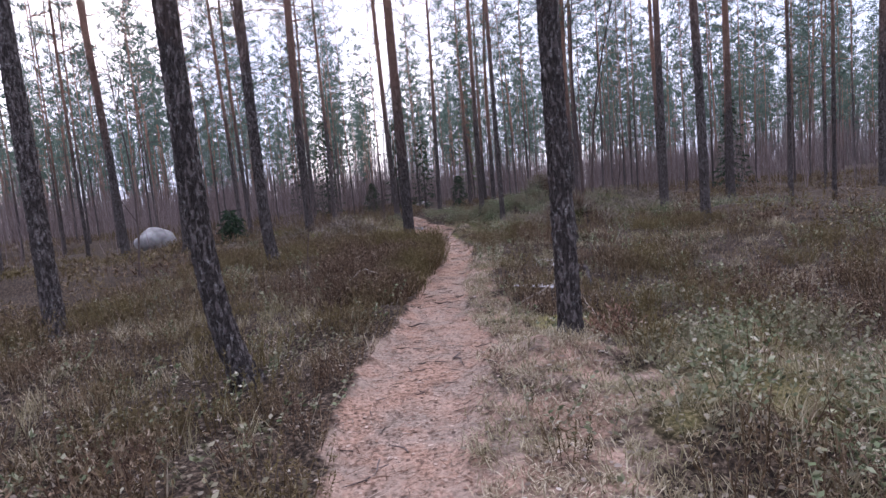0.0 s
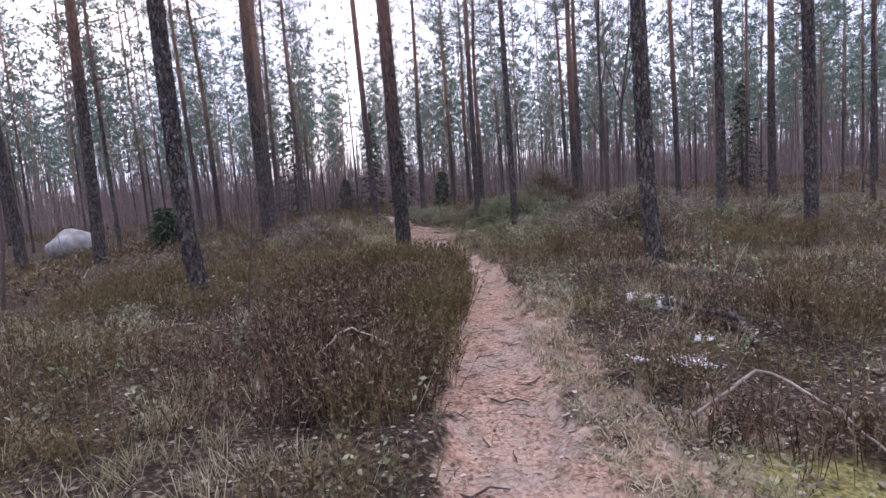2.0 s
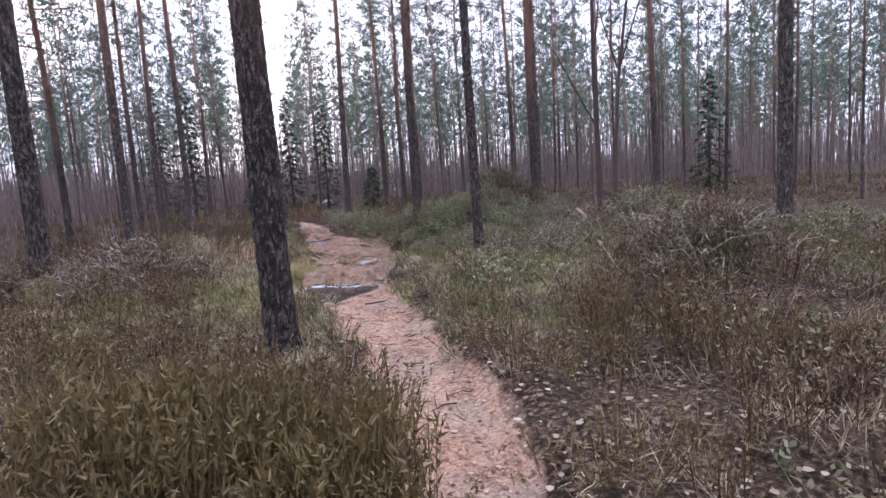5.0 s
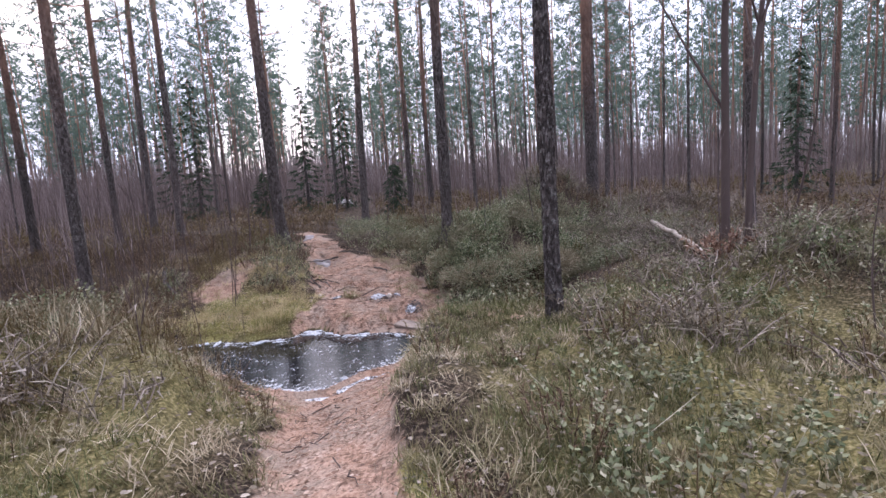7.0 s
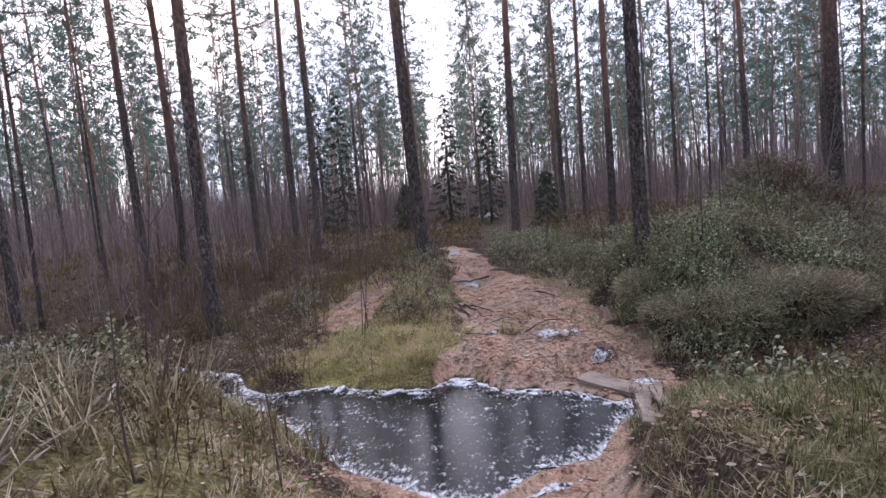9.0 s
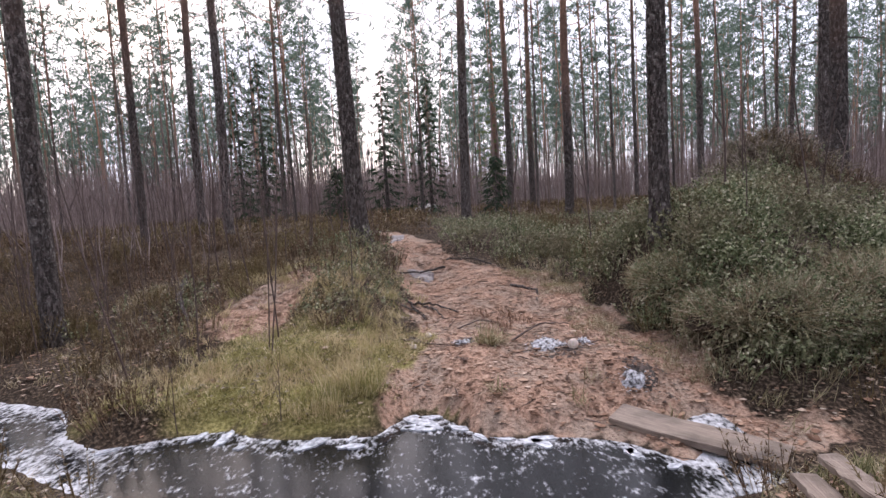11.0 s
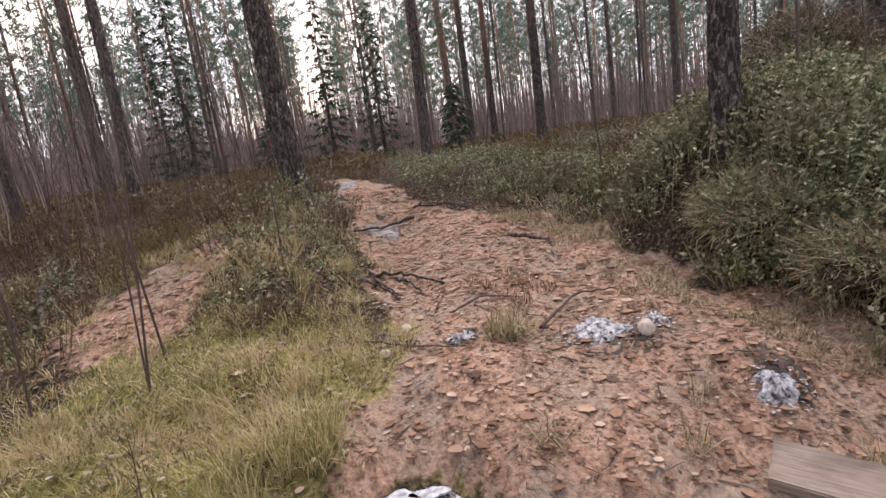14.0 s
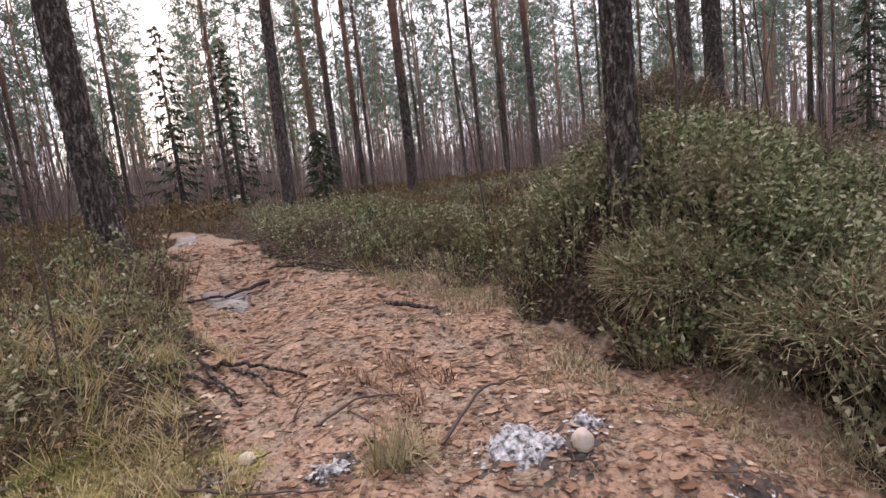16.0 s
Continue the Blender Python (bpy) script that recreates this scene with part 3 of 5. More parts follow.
# ---------------------------------------------------------------- pines
def pine_path(h, lean, bend, seed, sweep=0.0):
    r = np.random.default_rng(seed)
    t = np.linspace(0, 1, 24) ** (2.2 if sweep else 1.25)
    ph = r.uniform(0, 6.28, 2)
    x = lean[0] * t * h + bend * np.sin(t * 5 + ph[0]) * t
    y = lean[1] * t * h + bend * np.sin(t * 4 + ph[1]) * t
    return np.stack([x - x[0] - sweep * (1 - np.exp(-t * h / 0.5)), y - y[0], t * h], -1), t


def trunk_radius(t, r0):
    z = t
    return r0 * (1.0 - 0.82 * z ** 1.1) + r0 * 0.32 * np.exp(-z * 75)


def pine_branches(seed, h, path, t, r0, crown_from):
    """Dead stubs low down, live limbs above; gives the tubes and the tuft places."""
    r = np.random.default_rng(seed)
    tubes, tips = [], []
    for _ in range(13):
        z = r.uniform(0.16, crown_from)
        p = np.array([np.interp(z, t, path[:, i]) for i in range(3)])
        a, ln = r.uniform(0, 6.28), r.uniform(0.15, 1.1)
        s = np.linspace(0, 1, 4)[:, None]
        d = np.array([[np.cos(a), np.sin(a), 0]])
        pts = p + d * s * ln + np.array([[0, 0, 1]]) * (s * r.uniform(-0.2, 0.25) * ln - 0.15 * s * s)
        tubes.append(tube(pts, np.linspace(0.013, 0.004, 4), 3))
        if ln > 0.7:
            m = pts[2]
            q = np.array([m, m + [np.cos(a + 0.8) * 0.3, np.sin(a + 0.8) * 0.3, 0.05]])
            tubes.append(tube(q, [0.006, 0.003], 3))
    n = 30
    for i in range(n):
        f = i / (n - 1)
        z = crown_from + (0.985 - crown_from) * f ** 0.9
        p = np.array([np.interp(z, t, path[:, k]) for k in range(3)])
        a = i * 2.4 + r.uniform(-0.5, 0.5)
        ln = (0.35 + 1.75 * np.sin(np.pi * min(1, 0.28 + 0.72 * (1 - f)) * 0.72)) * r.uniform(0.5, 1.1)
        s = np.linspace(0, 1, 5)[:, None]
        d = np.array([[np.cos(a), np.sin(a), 0]])
        pts = p + d * s * ln + np.array([[0, 0, 1]]) * (s * ln * r.uniform(-0.05, 0.35) + 0.22 * s * s * ln)
        tubes.append(tube(pts, np.linspace(0.03, 0.006, 5), 3))
        for k in range(6):
            u = r.uniform(0.25, 1.04)
            q = np.array([np.interp(u, s[:, 0], pts[:, m]) for m in range(3)])
            tips.append(q + r.normal(size=3) * np.array([0.24, 0.24, 0.13]))
    tips.append(path[-1] + [0, 0, 0.1])
    return join(tubes), np.array(tips)


def tuft_template(seed, n=18, size=0.34, width=0.018):
    r = np.random.default_rng(seed)
    out = []
    for _ in range(n):
        d = r.normal(size=3)
        d[2] = abs(d[2]) * 0.8 + 0.1
        out.append(needle(r.normal(size=3) * 0.07, d, size * r.uniform(0.6, 1.1), width))
    return join(out)


TUFTS = [tuft_template(s) for s in range(4)]


WISPS = [tuft_template(s + 10, 8, 0.30, 0.052) for s in range(4)]


def tufts_at(tips, seed, lo=0.8, hi=1.35, kinds=None):
    r = np.random.default_rng(seed)
    out = []
    for k in range(4):
        sel = tips[k::4]
        out.append(spread(*(kinds or TUFTS)[k], sel, r.uniform(0, 6.28, len(sel)), r.uniform(lo, hi, len(sel))))
    return join(out)


def bark_trunk(path, t, r0, seed, near):
    """The trunk: near ones get real plates of bark."""
    if not near:
        return tube(path, trunk_radius(t, r0), 9)
    zs = np.concatenate([np.arange(-0.25, 4.6, 0.03), np.linspace(4.7, path[-1, 2], 26)])
    zc = np.clip(zs, 0, None)
    px, py = np.interp(zc, path[:, 2], path[:, 0]), np.interp(zc, path[:, 2], path[:, 1])
    rad = trunk_radius(zc / path[-1, 2], r0)
    sides = 56
    v, f = tube(np.stack([px, py, zs], -1), rad, sides)
    g = v.reshape(len(zs), sides, 3)
    ax = np.stack([px, py, zs], -1)[:, None]
    ang = np.arange(sides) * 2 * np.pi / sides
    out = g - ax
    flare = np.exp(-np.clip(zs, 0, 9) / 0.16)[:, None] * (0.10 * np.sin(ang * 4 + seed) + 0.06 * np.sin(ang * 7 + 2 * seed))[None]
    disp = np.zeros((len(zs), sides))
    off = Vector((seed * 3.7, seed * 1.3, 0))
    for i, z in enumerate(zs):
        if z > 4.6:
            continue
        for j in range(sides):
            q = Vector((np.cos(ang[j]) * 3.9, np.sin(ang[j]) * 3.9, z * 7.5)) + off
            q += noise.noise_vector(q * 1.3) * 0.45
            dist, _ = noise.voronoi(q * 1.15)
            edge = min(1.0, max(0.0, (dist[1] - dist[0]) * 5.0))
            disp[i, j] = (edge - 0.6) * 0.014 + noise.noise(q * 3.0) * 0.008 + noise.noise(q * 9.0) * 0.006
    fade = np.clip((4.6 - zs) / 2.5, 0, 1)[:, None]
    out = out * (1 + flare[..., None] + (disp * fade / rad[:, None])[..., None])
    return (ax + out).reshape(-1, 3), f


def make_pine(seed, h, r0, lean=(0, 0), bend=0.12, crown_from=0.5, near=False, sweep=0.0):
    path, t = pine_path(h, lean, bend, seed, sweep)
    base = new("pine_tree")
    tv, tf = bark_trunk(path, t, r0, seed, near)
    part("trunk", soup("trunk", tv, tf, M_BARK, True), base)
    (bv, bf), tips = pine_branches(seed, h, path, t, r0, crown_from)
    part("branchwork", soup("branchwork", bv, bf, M_BARK), base, "thin dead twigs and limbs")["kind"] = "stuff"
    part("crown", soup("crown", *tufts_at(tips, seed), M_NEEDLE), base, "blue-green pine needles")
    return base


def ground_at(x, y):
    return float(height(np.array([x]), np.array([y]))[0])


# x, y, trunk radius near the foot, lean towards x, lean towards y, sweep of the butt
NEAR_PINES = [
    (-1.50, 3.75, 0.086, -0.01, 0.01, 0.25), (1.04, 4.07, 0.09, -0.01, 0.0, 0.0), (-4.42, 5.7, 0.10, -0.01, 0.0, 0.0),
    (-2.90, 8.95, 0.092, 0.0, 0.0, 0.14), (2.40, 9.14, 0.094, -0.015, 0.0, 0.10), (-0.69, 11.5, 0.116, 0.0, 0.0, 0.0),
    (1.83, 14.95, 0.068, -0.01, 0.0, 0.0), (-1.84, 23.1, 0.125, -0.02, 0.0, 0.08), (1.70, 20.65, 0.098, 0.0, 0.0, 0.0),
]
MID_PINES = [
    (-3.5, 13.85, 0.13), (6.0, 13.7, 0.12), (5.5, 10.6, 0.115), (-6.7, 13.6, 0.14), (-9.2, 15.0, 0.14), (-5.3, 21.2, 0.14),
    (6.2, 24.0, 0.17), (6.75, 25.1, 0.15), (0.0, 28.3, 0.15), (-7.0, 29.0, 0.13), (-9.0, 24.5, 0.12), (-5.5, 27.0, 0.13),
    (-6.5, 25.4, 0.10), (3.2, 30.6, 0.16), (2.1, 35.4, 0.15), (3.3, 37.2, 0.15), (-7.6, 19.8, 0.10),
    (8.8, 33.9, 0.15), (-8.7, 25.6, 0.13), (10.2, 18.0, 0.14), (12.5, 14.5, 0.13), (9.6, 22.3, 0.13),
]


def place_pines():
    for k, (x, y, r0, lx, ly, sweep) in enumerate(NEAR_PINES):
        ob = make_pine(100 + k, 17 + (k * 5 % 4), r0, (lx, ly), 0.10, 0.52, True, sweep)
        ob.matrix_basis = pose(x, y, ground_at(x, y) - 0.02)
        tagged(ob, "tall pine with plated grey-brown bark beside the trail", "tree", "pines along the trail")
    kinds = []
    for k in range(14):
        thick = 0.105 if k < 6 else 0.068
        ob = make_pine(200 + k, 15.0 + (k % 7) * 0.8, thick, (rng.uniform(-0.02, 0.02), rng.uniform(-0.02, 0.02)), 0.16, (0.42 if k < 6 else 0.29) + 0.05 * (k % 4))
        kinds.append(tagged(ob, "tall slender pine with orange upper trunk", "tree", "pines of the wood"))
    spots = [(x, y, r0 / 0.125) for x, y, r0 in MID_PINES]
    r = np.random.default_rng(5)
    taken = [(x, y) for x, y, *_ in NEAR_PINES] + [(x, y) for x, y, _ in spots]
    far_spots = []
    for gx in np.arange(-84, 84, 3.0):
        for gy in np.arange(-26, 104, 3.0):
            x, y = gx + r.uniform(-1.6, 1.6), gy + r.uniform(-1.6, 1.6)
            s = 0.5 + 0.45 * r.random()
            d = math.hypot(x, y - 17)
            if -7.5 < x < 8.5 and -6 < y < 27.5 or abs(x + 0.5) < 3 and y < 33:
                continue
            if d > 30 and abs(x - 3) > 1.45 * (y - 8) + 4 or r.random() < 0.22 or min((x - a) ** 2 + (y - b) ** 2 for a, b in taken) < 1.6:
                continue
            if y > 27 and abs(x - 0.06 + 0.128 * (y - 12.4)) < 0.5 + 0.016 * (y - 12):
                continue
            if d < 25.5:
                spots.append((x, y, s))
            else:
                far_spots.append((x, y, s))
            taken.append((x, y)) if d < 40 else None
    used = []
    for i, (x, y, s) in enumerate(spots):
        src = kinds[i % 6 if i < len(MID_PINES) else 6 + i % 8]
        m = pose(x, y, ground_at(x, y) - 0.04, 0, 0, r.uniform(0, 360)) @ Matrix.Diagonal((s, s, 0.82 + 0.18 * s, 1))
        if src not in used:
            used.append(src)
            src.matrix_basis = m
            continue
        ob = copy_thing(src, Matrix())
        ob.matrix_basis = m
    return np.array(far_spots)


def far_woods(spots):
    r = np.random.default_rng(9)
    trunks, crowns = [], []
    pos = np.column_stack([spots[:, :2], height(spots[:, 0], spots[:, 1]) - 0.1])
    for k in range(5):
        path, t = pine_path(16, (0, 0), 0.2, 300 + k)
        tv, tf = tube(path[::3], trunk_radius(t[::3], 0.085), 5)
        (bv, bf), tips = pine_branches(300 + k, 16, path, t, 0.085, 0.25 + 0.055 * k)
        sel = tips[::2]
        cv, cf = tufts_at(sel, 300 + k, 1.5, 2.1, WISPS)
        p = pos[k::5]
        turn, s = r.uniform(0, 6.28, len(p)), spots[k::5, 2]
        tilt = r.normal(size=(len(p), 2)) * 0.015
        trunks.append(spread(tv, tf, p, turn, s, tilt, 0.82 + 0.18 * s))
        crowns.append(spread(cv, cf, p, turn, s, tilt, 0.82 + 0.18 * s))
    base = tagged(new("far_woods"), "dense stand of distant pines", "trees", kind="stuff")
    tagged(part("trunks", soup("trunks", *join(trunks), M_FARBARK, True), base, "orange-brown distant pine trunks"), kind="stuff")
    tagged(part("crowns", soup("crowns", *join(crowns), M_NEEDLE), base, "blue-green distant pine crowns"), kind="stuff")


def far_bark():
    m, nd, lk, bs = nodes_of("far_pine_bark")
    geo = nd.new("ShaderNodeNewGeometry")
    sep = nd.new("ShaderNodeSeparateXYZ")
    lk.new(geo.outputs["Position"], sep.inputs[0])
    hz = math_node(nd, lk, 'ADD', sep.outputs["Z"], math_node(nd, lk, 'MULTIPLY', geo.outputs["Random Per Island"], -5.0))
    mr = nd.new("ShaderNodeMapRange")
    mr.inputs["From Min"].default_value, mr.inputs["From Max"].default_value = 2.0, 7.0
    lk.new(hz, mr.inputs["Value"])
    n = tex_noise(nd, lk, 7, 4, coords(nd, lk, "Object", (1, 1, 0.3)))
    lo = ramp(nd, [(0.3, (0.11, 0.082, 0.072)), (0.7, (0.24, 0.18, 0.158))])
    hi = ramp(nd, [(0.3, (0.27, 0.14, 0.09)), (0.7, (0.44, 0.24, 0.155))])
    lk.new(n.outputs["Fac"], lo.inputs["Fac"])
    lk.new(n.outputs["Fac"], hi.inputs["Fac"])
    lk.new(mix_rgb(nd, lk, mr.outputs["Result"], lo.outputs["Color"], hi.outputs["Color"]), bs.inputs["Base Color"])
    bs.inputs["Roughness"].default_value = 0.85
    return m


def horizon_woods():
    """A ring of scrub and thin trees where the wood goes on."""
    r = np.random.default_rng(19)
    n = 2700
    a, d = r.uniform(-math.pi, math.pi, n), r.uniform(70, 150, n)
    a = np.where(r.random(n) < 0.75, a * 0.42, a)
    x, y = d * np.sin(a), 15 + d * np.cos(a)
    pos = np.stack([x, y, height(x, y) - 0.2], -1)
    pairs = []
    for k in range(5):
        q = np.random.default_rng(320 + k)
        out = [tube([(0, 0, 0), (q.normal() * 0.2, q.normal() * 0.2, 5), (q.normal() * 0.4, 0, 10)], [0.09, 0.07, 0.02], 3)]
        for _ in range(30):
            b = np.array([q.normal() * 1.1, q.normal() * 1.1, q.exponential(2.1)])
            out.append(needle(b, [q.normal() * 0.12, q.normal() * 0.12, 1.0], q.uniform(1.0, 3.6), q.uniform(0.05, 0.14)))
        s = slice(k, None, 5)
        m = len(pos[s])
        pairs.append(spread(*join(out), pos[s], r.uniform(0, 6.28, m), r.uniform(0.45, 1.5, m)))
    ob = new("far_scrub", soup("far_scrub", *join(pairs), M_HAZY_SCRUB))
    tagged(ob, "grey-brown distant scrub closing the wood, paled by painted haze", "scrub", kind="stuff")


# scrub colour lifted well above the nearer twigs: distance haze painted in
M_HAZY_SCRUB = plant_material("hazy_distant_scrub", [(0, (0.20, 0.165, 0.16)), (0.6, (0.33, 0.275, 0.265)), (1, (0.48, 0.41, 0.395))], (0.24, 0.235, 0.205), 0.85, 0.1, 0.6, 0.2, 0.3)
M_FARBARK = far_bark()
horizon_woods()
far_woods(place_pines())


# ---------------------------------------------------------------- spruces
def make_spruce(seed, h, spread_w, needles, label, crown_from=0.05):
    r = np.random.default_rng(seed)
    base = tagged(new("spruce_tree"), label, "tree", "spruces of the wood")
    pts = np.stack([np.zeros(8), np.zeros(8), np.linspace(-0.1, h, 8)], -1)
    part("trunk", soup("trunk", *tube(pts, np.linspace(0.011 * h + 0.02, 0.008, 8), 7), M_BARK, True), base)
    limbs, tips = [], []
    n = int(34 + h * 5)
    for i in range(n):
        f = i / n
        z = h * (crown_from + (0.98 - crown_from) * f)
        ln = spread_w * (1 - f) ** 0.8 * r.uniform(0.7, 1.1) + 0.08
        a = i * 2.4 + r.uniform(-0.4, 0.4)
        s = np.linspace(0, 1, 5)[:, None]
        d = np.array([[np.cos(a), np.sin(a), 0]])
        p = np.array([[0, 0, z]]) + d * s * ln + np.array([[0, 0, 1]]) * (-0.42 * s * ln + 0.22 * s ** 3 * ln)
        limbs.append(tube(p, np.linspace(0.016, 0.004, 5), 3))
        for k in range(int(4 + ln * 6)):
            u = r.uniform(0.1, 1)
            q = np.array([np.interp(u, s[:, 0], p[:, m]) for m in range(3)])
            side = r.choice([-1, 1])
            dd = d[0] * 0.6 + np.array([-np.sin(a), np.cos(a), 0]) * side * r.uniform(0.3, 1) + [0, 0, -r.uniform(0.2, 0.9)]
            for _ in range(3):
                tips.append(needle(q + r.normal(size=3) * 0.03, dd + r.normal(size=3) * 0.3, r.uniform(0.16, 0.34), 0.05))
    part("branchwork", soup("branchwork", *join(limbs), M_BARK), base)["kind"] = "stuff"
    part("crown", soup("crown", *join(tips), needles), base, "dense drooping spruce needles")
    return base


SPRUCES = [(-7.7, 36.4, 6.8, 1.2, 0), (-2.9, 37.5, 6.4, 1.2, 0), (-1.0, 38.0, 6.0, 1.2, 0), (3.4, 52.0, 18.0, 1.6, 1), (-11.5, 44.0, 8.5, 1.3, 0), (15.5, 27.5, 5.4, 1.1, 0), (-4.3, 34.0, 2.0, 0.7, 0), (1.3, 33.0, 2.2, 0.7, 0), (-6.3, 15.6, 1.1, 0.6, 0)]
for k, (x, y, h, w, light) in enumerate(SPRUCES):
    ob = make_spruce(400 + k, h, w, M_FRESH if light else M_SPRUCE, "light green spruce among the pines" if light else "small dark green spruce in the undergrowth")
    ob.matrix_basis = pose(x, y, ground_at(x, y))


# ---------------------------------------------------------------- undergrowth that nobody could count
def sprig_clump(seed, n, h, leaves, leaf_len, leaf_w, radius=0.13, spread_out=0.3):
    """Heather: upright twigs with short scales up their sides."""
    r = np.random.default_rng(seed)
    out = []
    for _ in range(n):
        a, q = r.uniform(0, 6.28), radius * math.sqrt(r.random())
        b = np.array([math.cos(a) * q, math.sin(a) * q, -0.02])
        d = np.array([math.cos(a) * q / radius * spread_out, math.sin(a) * q / radius * spread_out, 1.0]) + np.append(r.normal(size=2) * 0.13, 0)
        ln = h * r.uniform(0.55, 1.1)
        side = r.normal(size=3) * [1, 1, 0.1]
        bl = blade(b, d, ln, 0.006, 0.0, side)
        out.append((bl[0], bl[1]))
        dn = d / np.linalg.norm(d)
        for k in range(leaves):
            u = r.uniform(0.3, 0.98)
            dd = dn * 0.6 + r.normal(size=3) * 0.5
            out.append(needle(b + dn * ln * u, dd, leaf_len * r.uniform(0.6, 1.2), leaf_w))
    return join(out)


def grass_tuft(seed, n, h, width, droop=0.9):
    r = np.random.default_rng(seed)
    out = []
    for _ in range(n):
        a, lay = r.uniform(0, 6.28), r.uniform(0.15, droop)
        b = np.append(r.normal(size=2) * 0.035, -0.01)
        d = np.array([math.cos(a) * lay, math.sin(a) * lay, 1.0])
        out.append(blade(b, d, h * r.uniform(0.5, 1.1), width, r.uniform(0.0, 0.5) * lay))
    return join(out)


def leafy_clump(seed, n, h, leaves, size):
    """Low evergreen shrub: short stems with small oval leaves."""
    r = np.random.default_rng(seed)
    out = []
    for _ in range(n):
        a, q = r.uniform(0, 6.28), 0.14 * math.sqrt(r.random())
        b = np.array([math.cos(a) * q, math.sin(a) * q, -0.02])
        d = np.array([math.cos(a) * q * 3.5, math.sin(a) * q * 3.5, 1.0])
        d /= np.linalg.norm(d)
        ln = h * r.uniform(0.5, 1.1)
        out.append(blade(b, d, ln, 0.006, 0.0, r.normal(size=3)))
        for k in range(leaves):
            p = b + d * ln * r.uniform(0.35, 1.0)
            o = r.normal(size=3)
            o[2] = abs(o[2]) * 0.6 + 0.15
            o /= np.linalg.norm(o)
            s = np.cross(o, r.normal(size=3))
            s /= np.linalg.norm(s)
            l = size * r.uniform(0.7, 1.3)
            v = np.array([p, p + o * l * 0.5 + s * l * 0.28, p + o * l, p + o * l * 0.5 - s * l * 0.28])
            out.append((v, np.array([[0, 1, 2], [0, 2, 3]])))
    return join(out)


def sample(n, x0, x1, y0, y1, density, seed):
    r = np.random.default_rng(seed)
    x, y = r.uniform(x0, x1, n), r.uniform(y0, y1, n)
    k = r.random(n) < density(x, y)
    return x[k], y[k]


def trunk_clear(x, y):
    ok = np.ones(len(x), bool)
    for a, b, q, *_ in NEAR_PINES:
        ok &= np.hypot(x - a, y - b) > q * 1.2
    return ok


def scatter(name, templates, x, y, size, tall, material, label, category, seed, tilt=0.1, lift=0.0):
    r = np.random.default_rng(seed)
    k = trunk_clear(x, y)
    x, y, size, tall = x[k], y[k], np.broadcast_to(size, len(k))[k], np.broadcast_to(tall, len(k))[k]
    z = height(x, y) + lift
    pos = np.stack([x, y, z], -1)
    pairs = []
    for i, (tv, tf) in enumerate(templates):
        s = slice(i, None, len(templates))
        n = len(x[s])
        if n:
            pairs.append(spread(tv, tf, pos[s], r.uniform(0, 6.28, n), size[s], r.normal(size=(n, 2)) * tilt, tall[s]))
    ob = new(name, soup(name, *join(pairs), material))
    return tagged(ob, label, category, kind="stuff")


def dry_land(x, y):
    un, uf = shores(x, y)
    return ((un > 0.12) | (uf > 0.12)).astype(float)


def bank_green(x, y):
    """Where evergreen dwarf shrubs grow thickly."""
    un, uf = shores(x, y)
    e = 0.5 * vnoise(x, y, 0.8, 51)
    edge = np.interp(y, [18.5, 19.2, 20, 21, 22, 23, 24, 26], [1.45, 1.4, 1.2, 1.0, 0.8, -0.25, -0.75, -0.8])
    m = (uf > 0.5) * sstep(-0.1, 0.25, x - edge + 0.2 * e) * sstep(30, 25, y + 3 * e) * sstep(9, 6, x)
    m = np.maximum(m, sstep(0.25, -0.2, np.hypot((x + 2.15) / 0.85, (y - 22.6) / 0.6) - 0.8 + 0.3 * e))
    m = np.maximum(m, 0.7 * sstep(0.25, -0.2, np.hypot((x + 1.75) / 0.8, (y - 21.3) / 1.1) - 0.75 + 0.4 * e))
    m = np.maximum(m, 0.9 * sstep(0.3, -0.2, np.hypot((x - 2.1) / 1.1, (y - 3.0) / 1.2) - 0.8 + 0.5 * e))
    m = np.maximum(m, 0.5 * (un > 0.8) * sstep(0.9, 1.3, x) * sstep(10.5, 12.5, y) * sstep(-0.25, 0.2, e))
    m = np.maximum(m, 0.7 * sstep(0.3, -0.2, np.hypot((x + 2.8) / 0.7, (y - 15.2) / 0.8) - 0.8 + 0.5 * e))
    m = np.maximum(m, 0.10 * (trail_gap(x, y) > 1.3) * (y < 10))
    m = np.maximum(m, 0.3 * (uf > 1.0) * sstep(-2.3, -3.2, x) * (y < 23) * sstep(-0.2, 0.3, e))
    m = m * (1 - 0.65 * np.exp(-((x - 4.9) / 1.2) ** 2 - ((y - 23.8) / 1.2) ** 2))
    m = m * (0.45 + 0.55 * sstep(-0.5, 0.1, vnoise(x, y, 0.45, 52)))
    return m * (1 - soil_mask(x, y)) * dry_land(x, y)


